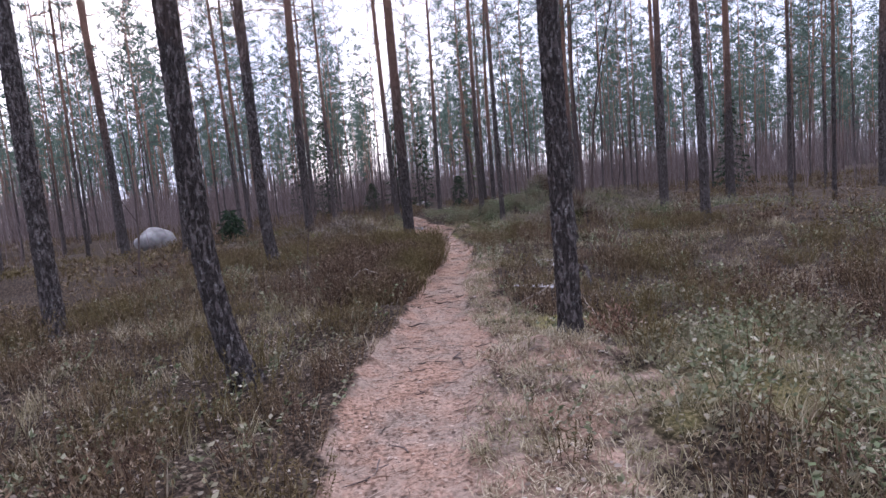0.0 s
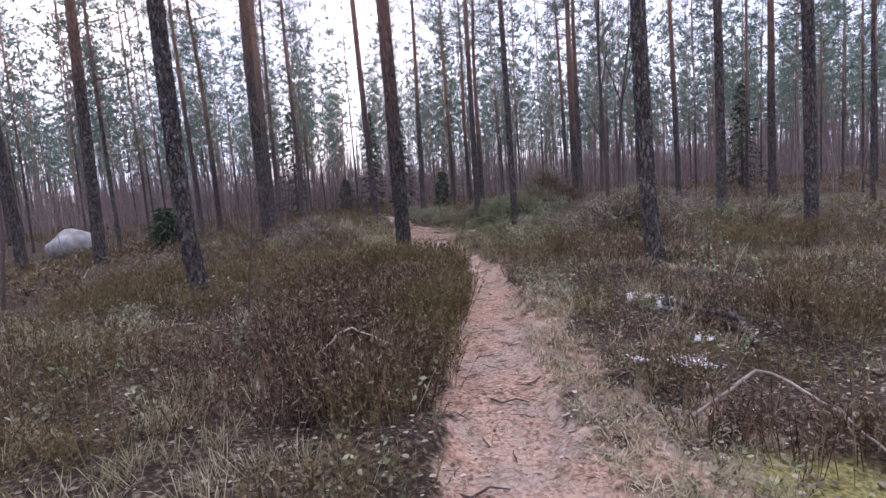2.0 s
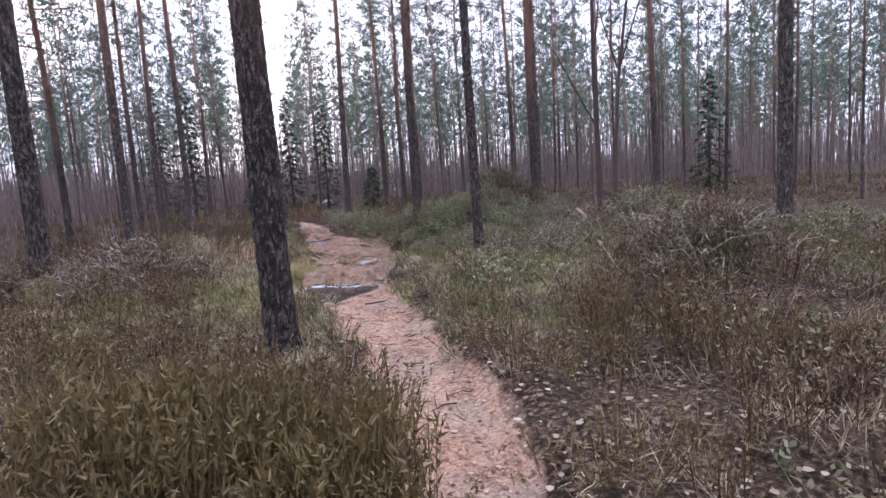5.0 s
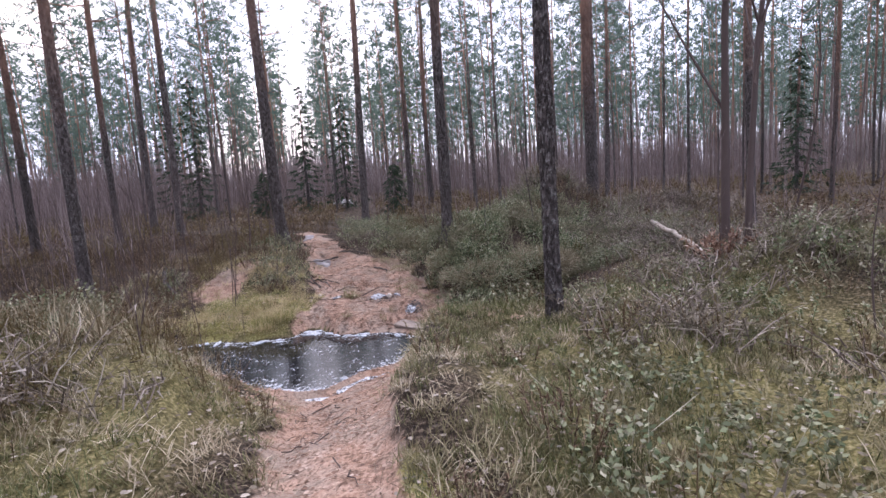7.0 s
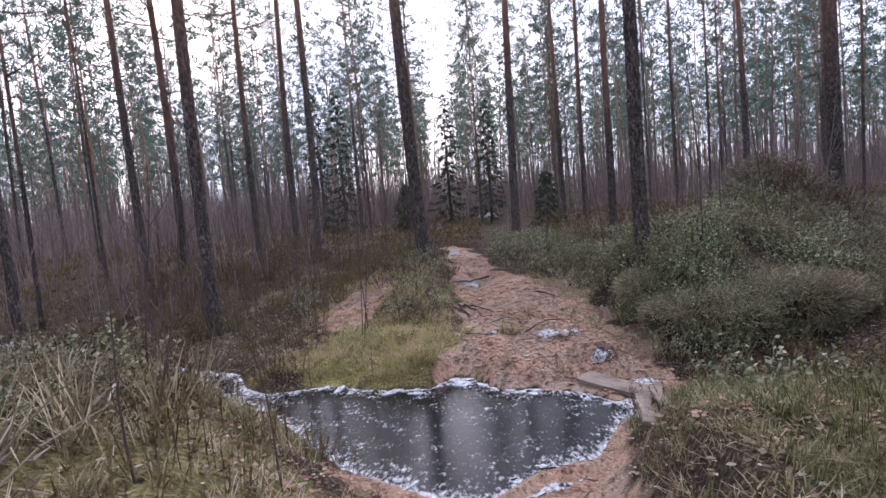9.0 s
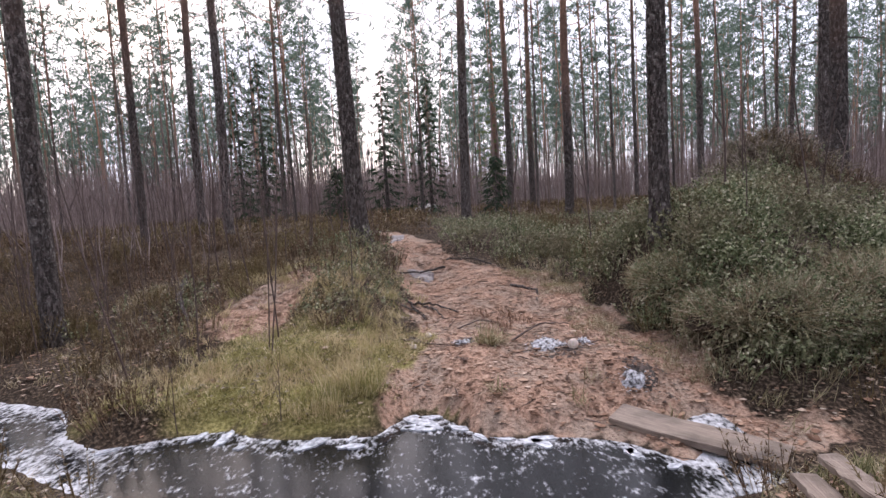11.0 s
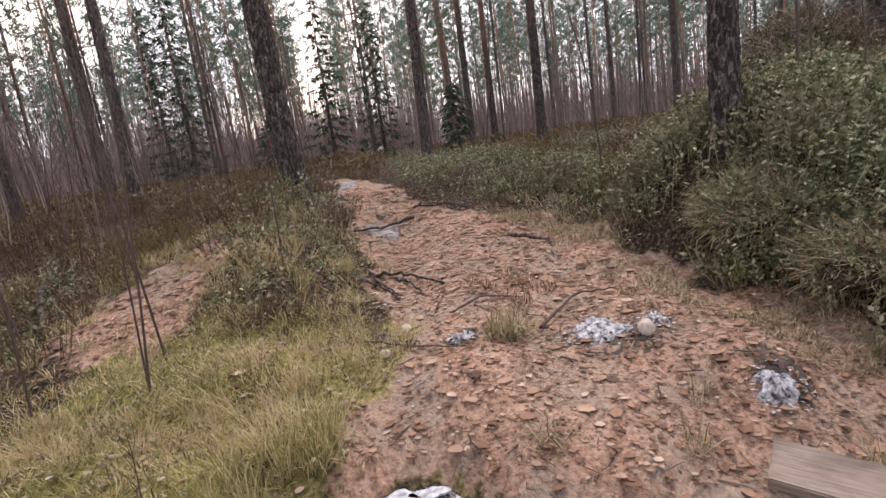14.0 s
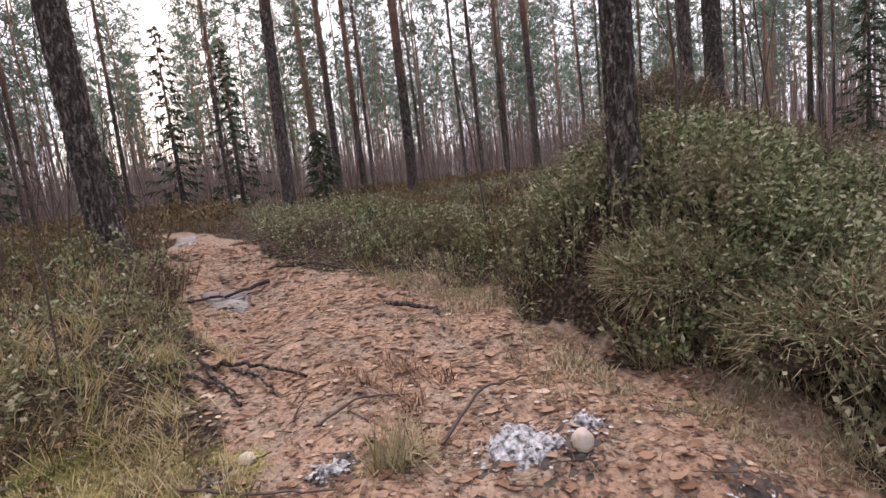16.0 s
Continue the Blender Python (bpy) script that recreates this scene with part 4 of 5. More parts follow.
def bank_grass(x, y):
    un, uf = shores(x, y)
    m = (un > 0.1) * (un < 7) * sstep(10.8, 12.2, y) * (0.75 - 0.4 * (x > 0.9))
    m = np.maximum(m, verge(x, y) * 0.75)
    m = np.maximum(m, 0.06 + 0.5 * sstep(0.15, 0.4, vnoise(x, y, 0.9, 63)) + 0.35 * sstep(0.35, 0.65, -vnoise(x, y, 0.55, 62)))
    m = np.maximum(m, (uf > 0.1) * (uf < 2.8) * 0.22 * sstep(-0.9, -1.3, x))
    m = np.maximum(m, (uf > 0.6) * 0.5 * sstep(1.2, 1.6, x))
    m = np.maximum(m, 0.6 * (x > 0.2) * (x < 3.6) * sstep(6, 4.5, y + 0.5 * x))
    return m * (1 - 0.97 * soil_mask(x, y)) * dry_land(x, y) * (trail_gap(x, y) > 1.02) * (1 - 0.75 * (uf > 0) * moss_mask(x, y))


def heath(x, y):
    un, uf = shores(x, y)
    d = (1.0 - 0.9 * verge(x, y)) * (1 - 0.65 * sstep(5.5, 4.2, y + 0.5 * x) * (x > 0.2) * (x < 3.4))
    d = d * sstep(-0.65, 0.1, vnoise(x, y, 0.55, 62) + 0.35 * vnoise(x, y, 0.2, 64))
    d = d * (1 - 0.88 * (un > 0) * sstep(11.0, 12.5, y) * np.maximum(sstep(-1.9, -1.2, x), sstep(15.6, 16.4, y)))
    d = d * (1 - 0.9 * bank_green(x, y)) * (1 - 0.8 * moss_mask(x, y))
    d = d * np.where((uf > 0) & (uf < 1.2) & (x > -3.2), 0.15, 1.0) * np.where((uf > 0) & (x < -1) & (y < 24), 0.8, 1.0)
    return d * (1 - soil_mask(x, y)) * (trail_gap(x, y) > 1.1) * dry_land(x, y)


HEATHER = [sprig_clump(500 + k, 14, 0.36, 11, 0.038, 0.010) for k in range(6)]
HEATHER_FAR = [sprig_clump(520 + k, 8, 0.36, 4, 0.10, 0.022, 0.3) for k in range(4)]
GRASS = [grass_tuft(540 + k, 24, 0.24, 0.0042) for k in range(5)]
LEAFY = [leafy_clump(560 + k, 8, 0.28, 8, 0.034) for k in range(5)]
MOSSY = [grass_tuft(580 + k, 12, 0.07, 0.007, 1.3) for k in range(4)]

x, y = sample(9400, -8.5, 6.2, -1.0, 26, lambda x, y: heath(x, y) * ((x > -5.2) | (y > 15)), 70)
tall = (0.9 + 0.3 * vnoise(x, y, 1.3, 71) + 0.3 * vnoise(x, y, 0.45, 69) + 0.3 * np.exp(-((x + 0.9) / 0.8) ** 2 - ((y - 8.4) / 2.0) ** 2)) * np.clip(0.45 + 0.45 * (trail_gap(x, y) - 1), 0.45, 1)
scatter("heather", HEATHER, x, y, 1.0 + 0.25 * vnoise(x, y, 0.5, 72), tall, M_HEATHER, "brown winter heather covering the forest floor", "heather", 73)
x, y = sample(13000, -26, 28, -4, 58, lambda x, y: heath(x, y) * ((x < -5) & (y < 15) | (x < -8.3) | (x > 6) | (y > 25.5)) * np.clip(1.5 - np.hypot(x, y - 12) / 40, 0.3, 1), 74)
scatter("distant_heather", HEATHER_FAR, x, y, 1.3, 1.0 + 0.4 * vnoise(x, y, 2.5, 75), M_HEATHER, "brown heather among the farther pines", "heather", 76)
x, y = sample(11500, -5.2, 6.2, -1.0, 25, bank_grass, 77)
scatter("dry_grass", GRASS, x, y, 1.0 + 0.3 * vnoise(x, y, 0.6, 78), 0.75 + 0.35 * vnoise(x, y, 0.9, 79) - 0.35 * verge(x, y) - 0.25 * sstep(11, 12.5, y), M_GRASS, "bleached dry grass beside the trail and ditch", "grass", 80, 0.25)
x, y = sample(13000, -5.2, 8.5, -1.0, 29, bank_green, 81)
scatter("lingonberry_shrubs", LEAFY, x, y, 1.0 + 0.25 * vnoise(x, y, 0.4, 82), 1.0 + 0.4 * vnoise(x, y, 0.7, 83), M_BERRY, "evergreen lingonberry shrubs on the banks", "shrubs", 84, 0.2)
x, y = sample(17000, -4.2, 5.0, 0, 22, lambda x, y: moss_mask(x, y) * (1 - soil_mask(x, y)) * dry_land(x, y), 85)
scatter("moss", MOSSY, x, y, 1.0, 1.0 + 0.5 * vnoise(x, y, 0.3, 86), M_MOSSBLADE, "yellow-green moss and short grass", "moss", 87, 0.2)

x, y = sample(11000, -5, 6, 10.8, 18.3, lambda x, y: (0.5 + 0.5 * (x > 0.8)) * (shores(x, y)[0] > 0.15) * (1 - soil_mask(x, y)) * (trail_gap(x, y) > 1.1) * sstep(-0.5, 0.3, vnoise(x, y, 0.8, 107)), 108)
scatter("green_grass", [grass_tuft(590 + k, 24, 0.14, 0.0048, 1.6) for k in range(4)], x, y, 1.0, 0.9 + 0.4 * vnoise(x, y, 0.7, 109), M_MOSSBLADE, "olive-green grass on the hummocky ditch bank", "grass", 110, 0.2)

x, y = sample(2600, -2.0, 0.3, 5.4, 10.2, lambda x, y: heath(x, y) * sstep(0.3, -0.2, np.hypot((x + 0.85) / 0.95, (y - 7.9) / 2.1) - 0.8), 114)
scatter("tall_heather", HEATHER, x, y, 1.0, 1.2 + 0.3 * vnoise(x, y, 0.5, 115), M_HEATHER, "tall dark heather crowding the trail's edge", "heather", 116)
x, y = sample(4300, 0, 3.6, 0.3, 9.5, lambda x, y: np.maximum(verge(x, y), 0.5 * sstep(6, 4.5, y + 0.5 * x)) * (trail_gap(x, y) > 1.05), 117)
scatter("short_grass", [grass_tuft(596 + k, 18, 0.085, 0.005, 1.8) for k in range(4)], x, y, 1.1, 1.0 + 0.4 * vnoise(x, y, 0.4, 118), M_GRASS, "short bleached grass along the trail's verge", "grass", 119, 0.3)

x, y = sample(420, -3.4, -0.85, 19.0, 22.4, lambda x, y: (shores(x, y)[1] > 0.1) * (1 - 0.9 * soil_mask(x, y)), 120)
scatter("tangled_grass", GRASS, x, y, 1.0, 0.7 + 0.3 * vnoise(x, y, 0.5, 122), M_BANKMOSS, "tangled straw-coloured grass on the mossy bank", "grass", 123, 0.4)

x, y = sample(8000, -4.2, -0.6, 18.5, 21.6, lambda x, y: moss_mask(x, y) * (1 - soil_mask(x, y)) * (shores(x, y)[1] > 0.1), 124)
scatter("bank_moss", MOSSY, x, y, 0.8, 0.5 + 0.35 * vnoise(x, y, 0.25, 125), M_BANKMOSS, "bright yellow-green moss carpeting the ditch bank", "moss", 126, 0.2)
x, y = sample(3600, 0.9, 4.6, 18.6, 23.2, lambda x, y: sstep(0.0, 0.4, x - np.interp(y, [18.5, 19.2, 20, 21, 22, 23.2], [1.5, 1.45, 1.35, 1.15, 0.95, 0.2]) + 0.25 * vnoise(x, y, 0.5, 127)) * (shores(x, y)[1] > 0.7) * sstep(-0.7, 0.0, vnoise(x, y, 0.5, 128)), 129)
scatter("bank_shrubs", LEAFY, x, y, 1.0, 0.95 + 0.45 * vnoise(x, y, 0.45, 130), M_BERRY, "dense evergreen dwarf shrubs over the steep bank", "shrubs", 131, 0.2)

# brash: dead twigs heaped over the spoil mounds
def brash_clump(seed):
    r = np.random.default_rng(seed)
    out = []
    for _ in range(13):
        a, lay = r.uniform(0, 6.28), r.uniform(0.3, 1.6)
        d = np.array([math.cos(a) * lay, math.sin(a) * lay, 1.0])
        d /= np.linalg.norm(d)
        b, ln = np.append(r.normal(size=2) * 0.1, -0.02), r.uniform(0.2, 0.5)
        p = b + d * ln * np.array([[0], [0.5], [1.0]]) + np.array([[0, 0, 0], [0, 0, 0.03], [r.normal() * 0.06, r.normal() * 0.06, -0.06]])
        out.append(tube(p, [0.006, 0.005, 0.002], 3))
        for _ in range(5):
            out.append(needle(b + d * ln * r.uniform(0.3, 1.0), r.normal(size=3), r.uniform(0.04, 0.09), 0.014))
    return join(out)


def brash(x, y):
    m = np.zeros_like(x)
    for cx, cy, q in ((4.9, 23.8, 1.5), (3.05, 11.75, 0.85), (-4.3, 13.6, 0.9), (-2.6, 13.9, 0.7), (9.0, 25.0, 1.8), (5.0, 15.4, 1.2), (6.0, 20.5, 1.3), (2.6, 14.0, 0.5)):
        m = np.maximum(m, np.exp(-((x - cx) / q) ** 2 - ((y - cy) / q) ** 2))
    return m * sstep(-0.6, 0.2, vnoise(x, y, 0.6, 132))


x, y = sample(11000, -6, 11, 10, 27, brash, 133)
scatter("brash", [brash_clump(610 + k) for k in range(5)], x, y, 1.0, 1.0, M_BRASH, "grey-brown dead twigs and leaves heaped on the spoil mounds", "brash", 134, 0.3)

x, y = sample(26000, -1.2, 1.3, -0.5, 15, lambda x, y: (trail_gap(x, y) < 1.5) * sstep(-0.35, 0.45, vnoise(x, y, 0.35, 135) + 0.9 * (x - np.interp(y, TRAIL_Y, TRAIL_X))) * 0.8, 136)
size = np.random.default_rng(137).uniform(0.02, 0.06, len(x))
scatter("trodden_litter", [tube([(-0.5, 0, 0.02), (0.5, 0.08, 0.10)], [0.03, 0.02], 3), tube([(-0.5, 0, 0.02), (0, 0.1, 0.06), (0.5, 0, 0.03)], [0.025, 0.03, 0.02], 3)], x, y, size, size, M_BRASH, "trodden grey needles and straw on the trail", "litter", 138, 0.3, 0.004)
x, y = sample(3000, 0.2, 2.4, 19.0, 23.2, lambda x, y: np.exp(-((x - np.interp(y, [18.5, 19.2, 20, 21, 22, 23.2], [1.45, 1.4, 1.2, 0.95, 0.75, 0.1]) + 0.1) / 0.3) ** 2) * sstep(-0.4, 0.3, vnoise(x, y, 0.4, 139)), 140)
scatter("fringe_grass", [grass_tuft(630 + k, 20, 0.10, 0.0045, 1.8) for k in range(4)], x, y, 1.0, 0.9, M_GRASS, "short bleached grass between earth bank and shrubs", "grass", 141, 0.3)

# thin bare stems that fill the lower wood
def bare_stem(seed, h, r0, twigs, sides=3):
    r = np.random.default_rng(seed)
    t = np.linspace(0, 1, 6)
    ph = r.uniform(0, 6.28, 2)
    p = np.stack([0.05 * h * np.sin(3 * t + ph[0]) * t, 0.05 * h * np.sin(3 * t + ph[1]) * t, t * h], -1)
    out = [tube(p, np.linspace(r0, r0 * 0.25, 6), sides)]
    for _ in range(twigs):
        u = r.uniform(0.25, 0.97)
        b = np.array([np.interp(u, t, p[:, k]) for k in range(3)])
        a, ln = r.uniform(0, 6.28), h * r.uniform(0.10, 0.24)
        d = np.array([math.cos(a) * 0.55, math.sin(a) * 0.55, 1.0])
        q = b + d * ln * np.array([[0], [0.5], [1.0]]) + np.array([[0, 0, 0], [0.02, 0, 0], [0, 0.03, 0.05]])
        out.append(tube(q, [r0 * 0.4, r0 * 0.3, r0 * 0.15], 3))
    return join(out)


def far_stem(seed):
    r = np.random.default_rng(seed)
    out = [tube([(0, 0, 0), (r.normal() * 0.1, r.normal() * 0.1, 1.4), (r.normal() * 0.2, r.normal() * 0.2, 2.7)], [0.016, 0.011, 0.005], 3)]
    for _ in range(5):
        z, a, ln = r.uniform(0.6, 2.5), r.uniform(0, 6.28), r.uniform(0.3, 0.7)
        p = np.array([0, 0, z])
        out.append(tube([p, p + [math.cos(a) * ln * 0.5, math.sin(a) * ln * 0.5, ln]], [0.007, 0.004], 3))
    return join(out)


STEMS = [far_stem(600 + k) for k in range(6)]


def thicket(x, y):
    d = np.hypot(x, y - 12)
    m = sstep(9, 15, d) * (0.45 + 0.55 * sstep(3, -3, x - 0.12 * y + 4)) * sstep(-0.6, 0.2, vnoise(x, y, 5, 91))
    return m * ((np.abs(x) > 4) | (y > 27)) * dry_land(x, y) * (1 - soil_mask(x, y))


x, y = sample(15000, -42, 42, 2, 85, thicket, 92)
far_f = np.clip(np.hypot(x, y - 12) / 30, 0.7, 2.2)
scatter("bare_saplings", STEMS, x, y, far_f, (0.55 + 0.45 * vnoise(x, y, 3, 93) + 0.25) * np.clip(far_f, 0.8, 1.5), M_STEM, "grey-brown thicket of thin leafless saplings", "saplings", 94, 0.08)


# fallen leaves, chips and needles on the bare earth
def leaf_template(seed):
    r = np.random.default_rng(seed)
    w, c = r.uniform(0.55, 0.8), r.uniform(0.1, 0.35)
    v = np.array([[-0.5, 0, 0.02], [-0.15, w * 0.5, c * 0.5], [0.3, w * 0.38, c * 0.4], [0.55, 0, 0.05], [0.25, -w * 0.42, c * 0.5], [-0.2, -w * 0.48, c * 0.3]])
    return v, np.array([[0, 3, 2], [0, 2, 1], [0, 5, 4], [0, 4, 3]])


def litter_density(x, y):
    un, uf = shores(x, y)
    far_bank = (uf > 0.05) * (uf < 5) * (x > -8) * (x < 3.0)
    return np.clip(far_bank * (0.3 + 0.7 * soil_mask(x, y)) * (1 - 0.5 * moss_mask(x, y)) + 0.6 * (un > 0.1) * (un < 3) * (np.abs(x) > 0.7) + 0.05 * soil_mask(x, y), 0, 1)


x, y = sample(36000, -8, 3.4, 15, 25, litter_density, 95)
r_ = np.random.default_rng(96)
size = r_.uniform(0.018, 0.05, len(x)) * (1 + 0.9 * (r_.random(len(x)) < 0.16))
scatter("fallen_leaves", [leaf_template(s) for s in range(5)], x, y, size, size * 0.55, M_LEAF, "brown fallen birch leaves on the earth bank", "leaves", 97, 0.5, 0.006)


def twig_template(seed):
    r = np.random.default_rng(seed)
    n = 4
    p = np.stack([np.linspace(-0.5, 0.5, n), r.normal(size=n) * 0.05, np.abs(r.normal(size=n)) * 0.03 + 0.02], -1)
    return tube(p, [0.03, 0.028, 0.022, 0.012], 4)


x, y = sample(4200, -4, 4, 0, 24, lambda x, y: soil_mask(x, y) * 0.9 + 0.06, 98)
size = np.random.default_rng(99).uniform(0.04, 0.16, len(x)) * (1 + 0.8 * (np.random.default_rng(98).random(len(x)) < 0.025))
scatter("fallen_twigs", [twig_template(s) for s in range(5)], x, y, size, size, M_TWIG, "dark broken twigs on the trail", "twigs", 100, 0.15, 0.004)

x, y = sample(60000, -5, 5.5, -0.5, 24, lambda x, y: 0.55 * (1 - soil_mask(x, y)) * dry_land(x, y), 104)
size = np.random.default_rng(105).uniform(0.014, 0.045, len(x))
scatter("plant_litter", [leaf_template(s + 40) for s in range(4)], x, y, size, size, M_BRASH, "grey-brown bleached plant litter under the heather", "litter", 106, 0.5, 0.02)
x, y = sample(26000, -1.6, 1.8, -0.5, 23, lambda x, y: soil_mask(x, y) * dry_land(x, y), 101)
size = np.random.default_rng(102).uniform(0.010, 0.036, len(x))
scatter("bark_chips", [leaf_template(s + 20) for s in range(4)], x, y, size, size * 0.6, M_CHIP, "small chips of bark and wood on the trail", "chips", 103, 0.2, 0.003)


x, y = sample(56000, -3.6, 2.2, 0, 24, lambda x, y: dry_land(x, y) * np.clip(soil_mask(x, y) * 0.5 * (1 + (y > 18)), 0, 1), 111)
size = np.random.default_rng(112).uniform(0.035, 0.11, len(x))
straw = [tube([(-0.5, 0, 0.03), (0.0, 0.06, 0.10), (0.5, 0, 0.02)], [0.016, 0.02, 0.012], 3)] + [tube([(-0.5, 0, 0.02), (0.5, 0.08, 0.12)], [0.016, 0.012], 3)]
scatter("fallen_needles", straw, x, y, size, size, M_LEAF, "brown fallen pine needles strewn over the earth", "needles", 113, 0.4, 0.004)


# ---------------------------------------------------------------- things by the ditch
def slab_mesh(name, length, width, thick, material, seed):
    r = np.random.default_rng(seed)
    bm = bmesh.new()
    bmesh.ops.create_cube(bm, size=1.0)
    bmesh.ops.scale(bm, vec=(length, width, thick), verts=bm.verts)
    bmesh.ops.subdivide_edges(bm, edges=[e for e in bm.edges if abs(e.verts[0].co.x - e.verts[1].co.x) > 0.1], cuts=14)
    for v in bm.verts:
        v.co.y += r.normal() * 0.003 + 0.006 * math.sin(v.co.x * 7)
        v.co.z += r.normal() * 0.002 + 0.02 * (v.co.x / length) ** 2
        if abs(abs(v.co.x) - length / 2) < 0.01:
            v.co.x += r.normal() * 0.008
    bmesh.ops.bevel(bm, geom=[e for e in bm.edges if e.calc_face_angle(0) > 0.8], offset=0.005, segments=2, affect='EDGES')
    me = bpy.data.meshes.new(name)
    bm.to_mesh(me)
    bm.free()
    me.materials.append(material)
    return me


def lay_plank(x0, y0, x1, y1, width, thick, seed, z0, z1, label, roll=0):
    """A plank from one end to the other, lifted until it lies on the ground."""
    lift = max(0, max(ground_at(x0 + (x1 - x0) * k / 6, y0 + (y1 - y0) * k / 6) - z0 - (z1 - z0) * k / 6 for k in range(7)) + thick * 0.3)
    z, tip = (z0 + z1) / 2 + lift, math.degrees(math.atan2(z0 - z1, math.hypot(x1 - x0, y1 - y0)))
    ln = math.hypot(x1 - x0, y1 - y0)
    ob = new("plank", slab_mesh("plank", ln, width, thick, M_PLANK, seed))
    ob.matrix_basis = pose((x0 + x1) / 2, (y0 + y1) / 2, z, roll, tip, math.degrees(math.atan2(y1 - y0, x1 - x0)))
    return tagged(ob, label, "plank", "planks beside the ditch")


lay_plank(0.52, 18.66, 1.30, 17.98, 0.26, 0.045, 1, -0.42, -0.46, "weathered grey-brown plank lying beside the ditch", 4)
lay_plank(0.72, 16.6, 0.80, 17.15, 0.10, 0.035, 3, -0.48, -0.48, "narrow grey board at the pond's edge", 3)
lay_plank(0.86, 16.7, 0.90, 17.15, 0.09, 0.03, 4, -0.45, -0.45, "thin worn board at the pond's edge", -3)


def rock_mesh(name, sx, sy, sz, material, seed, rough=0.18, cuts=3):
    bm = bmesh.new()
    bmesh.ops.create_icosphere(bm, subdivisions=cuts, radius=0.5)
    for v in bm.verts:
        n = noise.noise(v.co * 2.3 + Vector((seed * 5.1, 0, 0))) + 0.4 * noise.noise(v.co * 6 + Vector((0, seed, 0)))
        v.co *= 1 + rough * n
        v.co = Vector((v.co.x * sx, v.co.y * sy, max(v.co.z, -0.42) * sz))
    me = bpy.data.meshes.new(name)
    bm.to_mesh(me)
    bm.free()
    for p in me.polygons:
        p.use_smooth = True
    me.materials.append(material)
    return me


def put_rock(name, x, y, sx, sy, sz, material, seed, label, category, group="", sink=0.3):
    ob = new(name, rock_mesh(name, sx, sy, sz, material, seed))
    ob.matrix_basis = pose(x, y, ground_at(x, y) + sz * (0.5 - sink), 0, 0, seed * 47)
    return tagged(ob, label, category, group)


put_rock("stone", 0.43, 19.44, 0.10, 0.085, 0.09, M_STONE, 1, "small rounded pinkish stone on the earth bank", "stone", "stones on the bank", 0.25)
put_rock("stone", -0.82, 20.06, 0.08, 0.07, 0.06, M_STONE, 2, "small pale stone among fallen leaves", "stone", "stones on the bank", 0.25)
put_rock("stone", -0.95, 19.75, 0.07, 0.06, 0.05, M_STONE, 3, "small pale stone among fallen leaves", "stone", "stones on the bank", 0.25)
put_rock("boulder", -10.0, 18.1, 1.35, 1.0, 0.95, M_BOULDER, 4, "large pale boulder among the pines", "boulder", "", 0.2)
put_rock("boulder", -1.3, 40.0, 1.3, 0.9, 0.55, M_BOULDER, 5, "low grey boulder in the far heather", "boulder", "", 0.1)


def ash_patch(x, y, w, d, seed, label, material, lift=0.0):
    """A thin crumbled crust: a lumpy low pad with loose crumbs on it."""
    r = np.random.default_rng(seed)
    n = 29
    g = np.linspace(-1, 1, n)
    X, Y = np.meshgrid(g, g)
    q = np.hypot(X, Y) / (0.85 + 0.3 * vnoise(X * 1.7 + seed * 9, Y * 1.7, 0.6, 140 + seed))
    Z = height(x + X * w / 2, y + Y * d / 2) - ground_at(x, y)
    Z = Z + lift + 0.016 * sstep(1.0, 0.4, q) - 0.04 * sstep(0.8, 1.2, q) + 0.014 * vnoise(X * w, Y * d, 0.035, 150 + seed) + 0.008 * vnoise(X * w, Y * d, 0.015, 170 + seed)
    v = np.stack([X * w / 2, Y * d / 2, Z], -1).reshape(-1, 3)
    i = (np.arange(n - 1)[:, None] * n + np.arange(n - 1)[None]).ravel()
    ob = tagged(new("ash_patch"), label, "ash", "pale crusts on the ground")
    ob.matrix_basis = pose(x, y, ground_at(x, y))
    part("crust", soup("crust", v, np.stack([i, i + 1, i + n + 1, i + n], -1), material), ob)
    k = int(60 * w / 0.3)
    a, s = r.uniform(0, 6.28, k), np.sqrt(r.random(k)) * 0.62
    px, py = np.cos(a) * s * w, np.sin(a) * s * d
    size = r.uniform(0.008, 0.03, k)
    pos = np.stack([px, py, height(x + px, y + py) - ground_at(x, y) + 0.014], -1)
    tagged(part("crumbs", soup("crumbs", *spread(*leaf_template(seed), pos, a, size), material), ob), kind="stuff")
    return ob


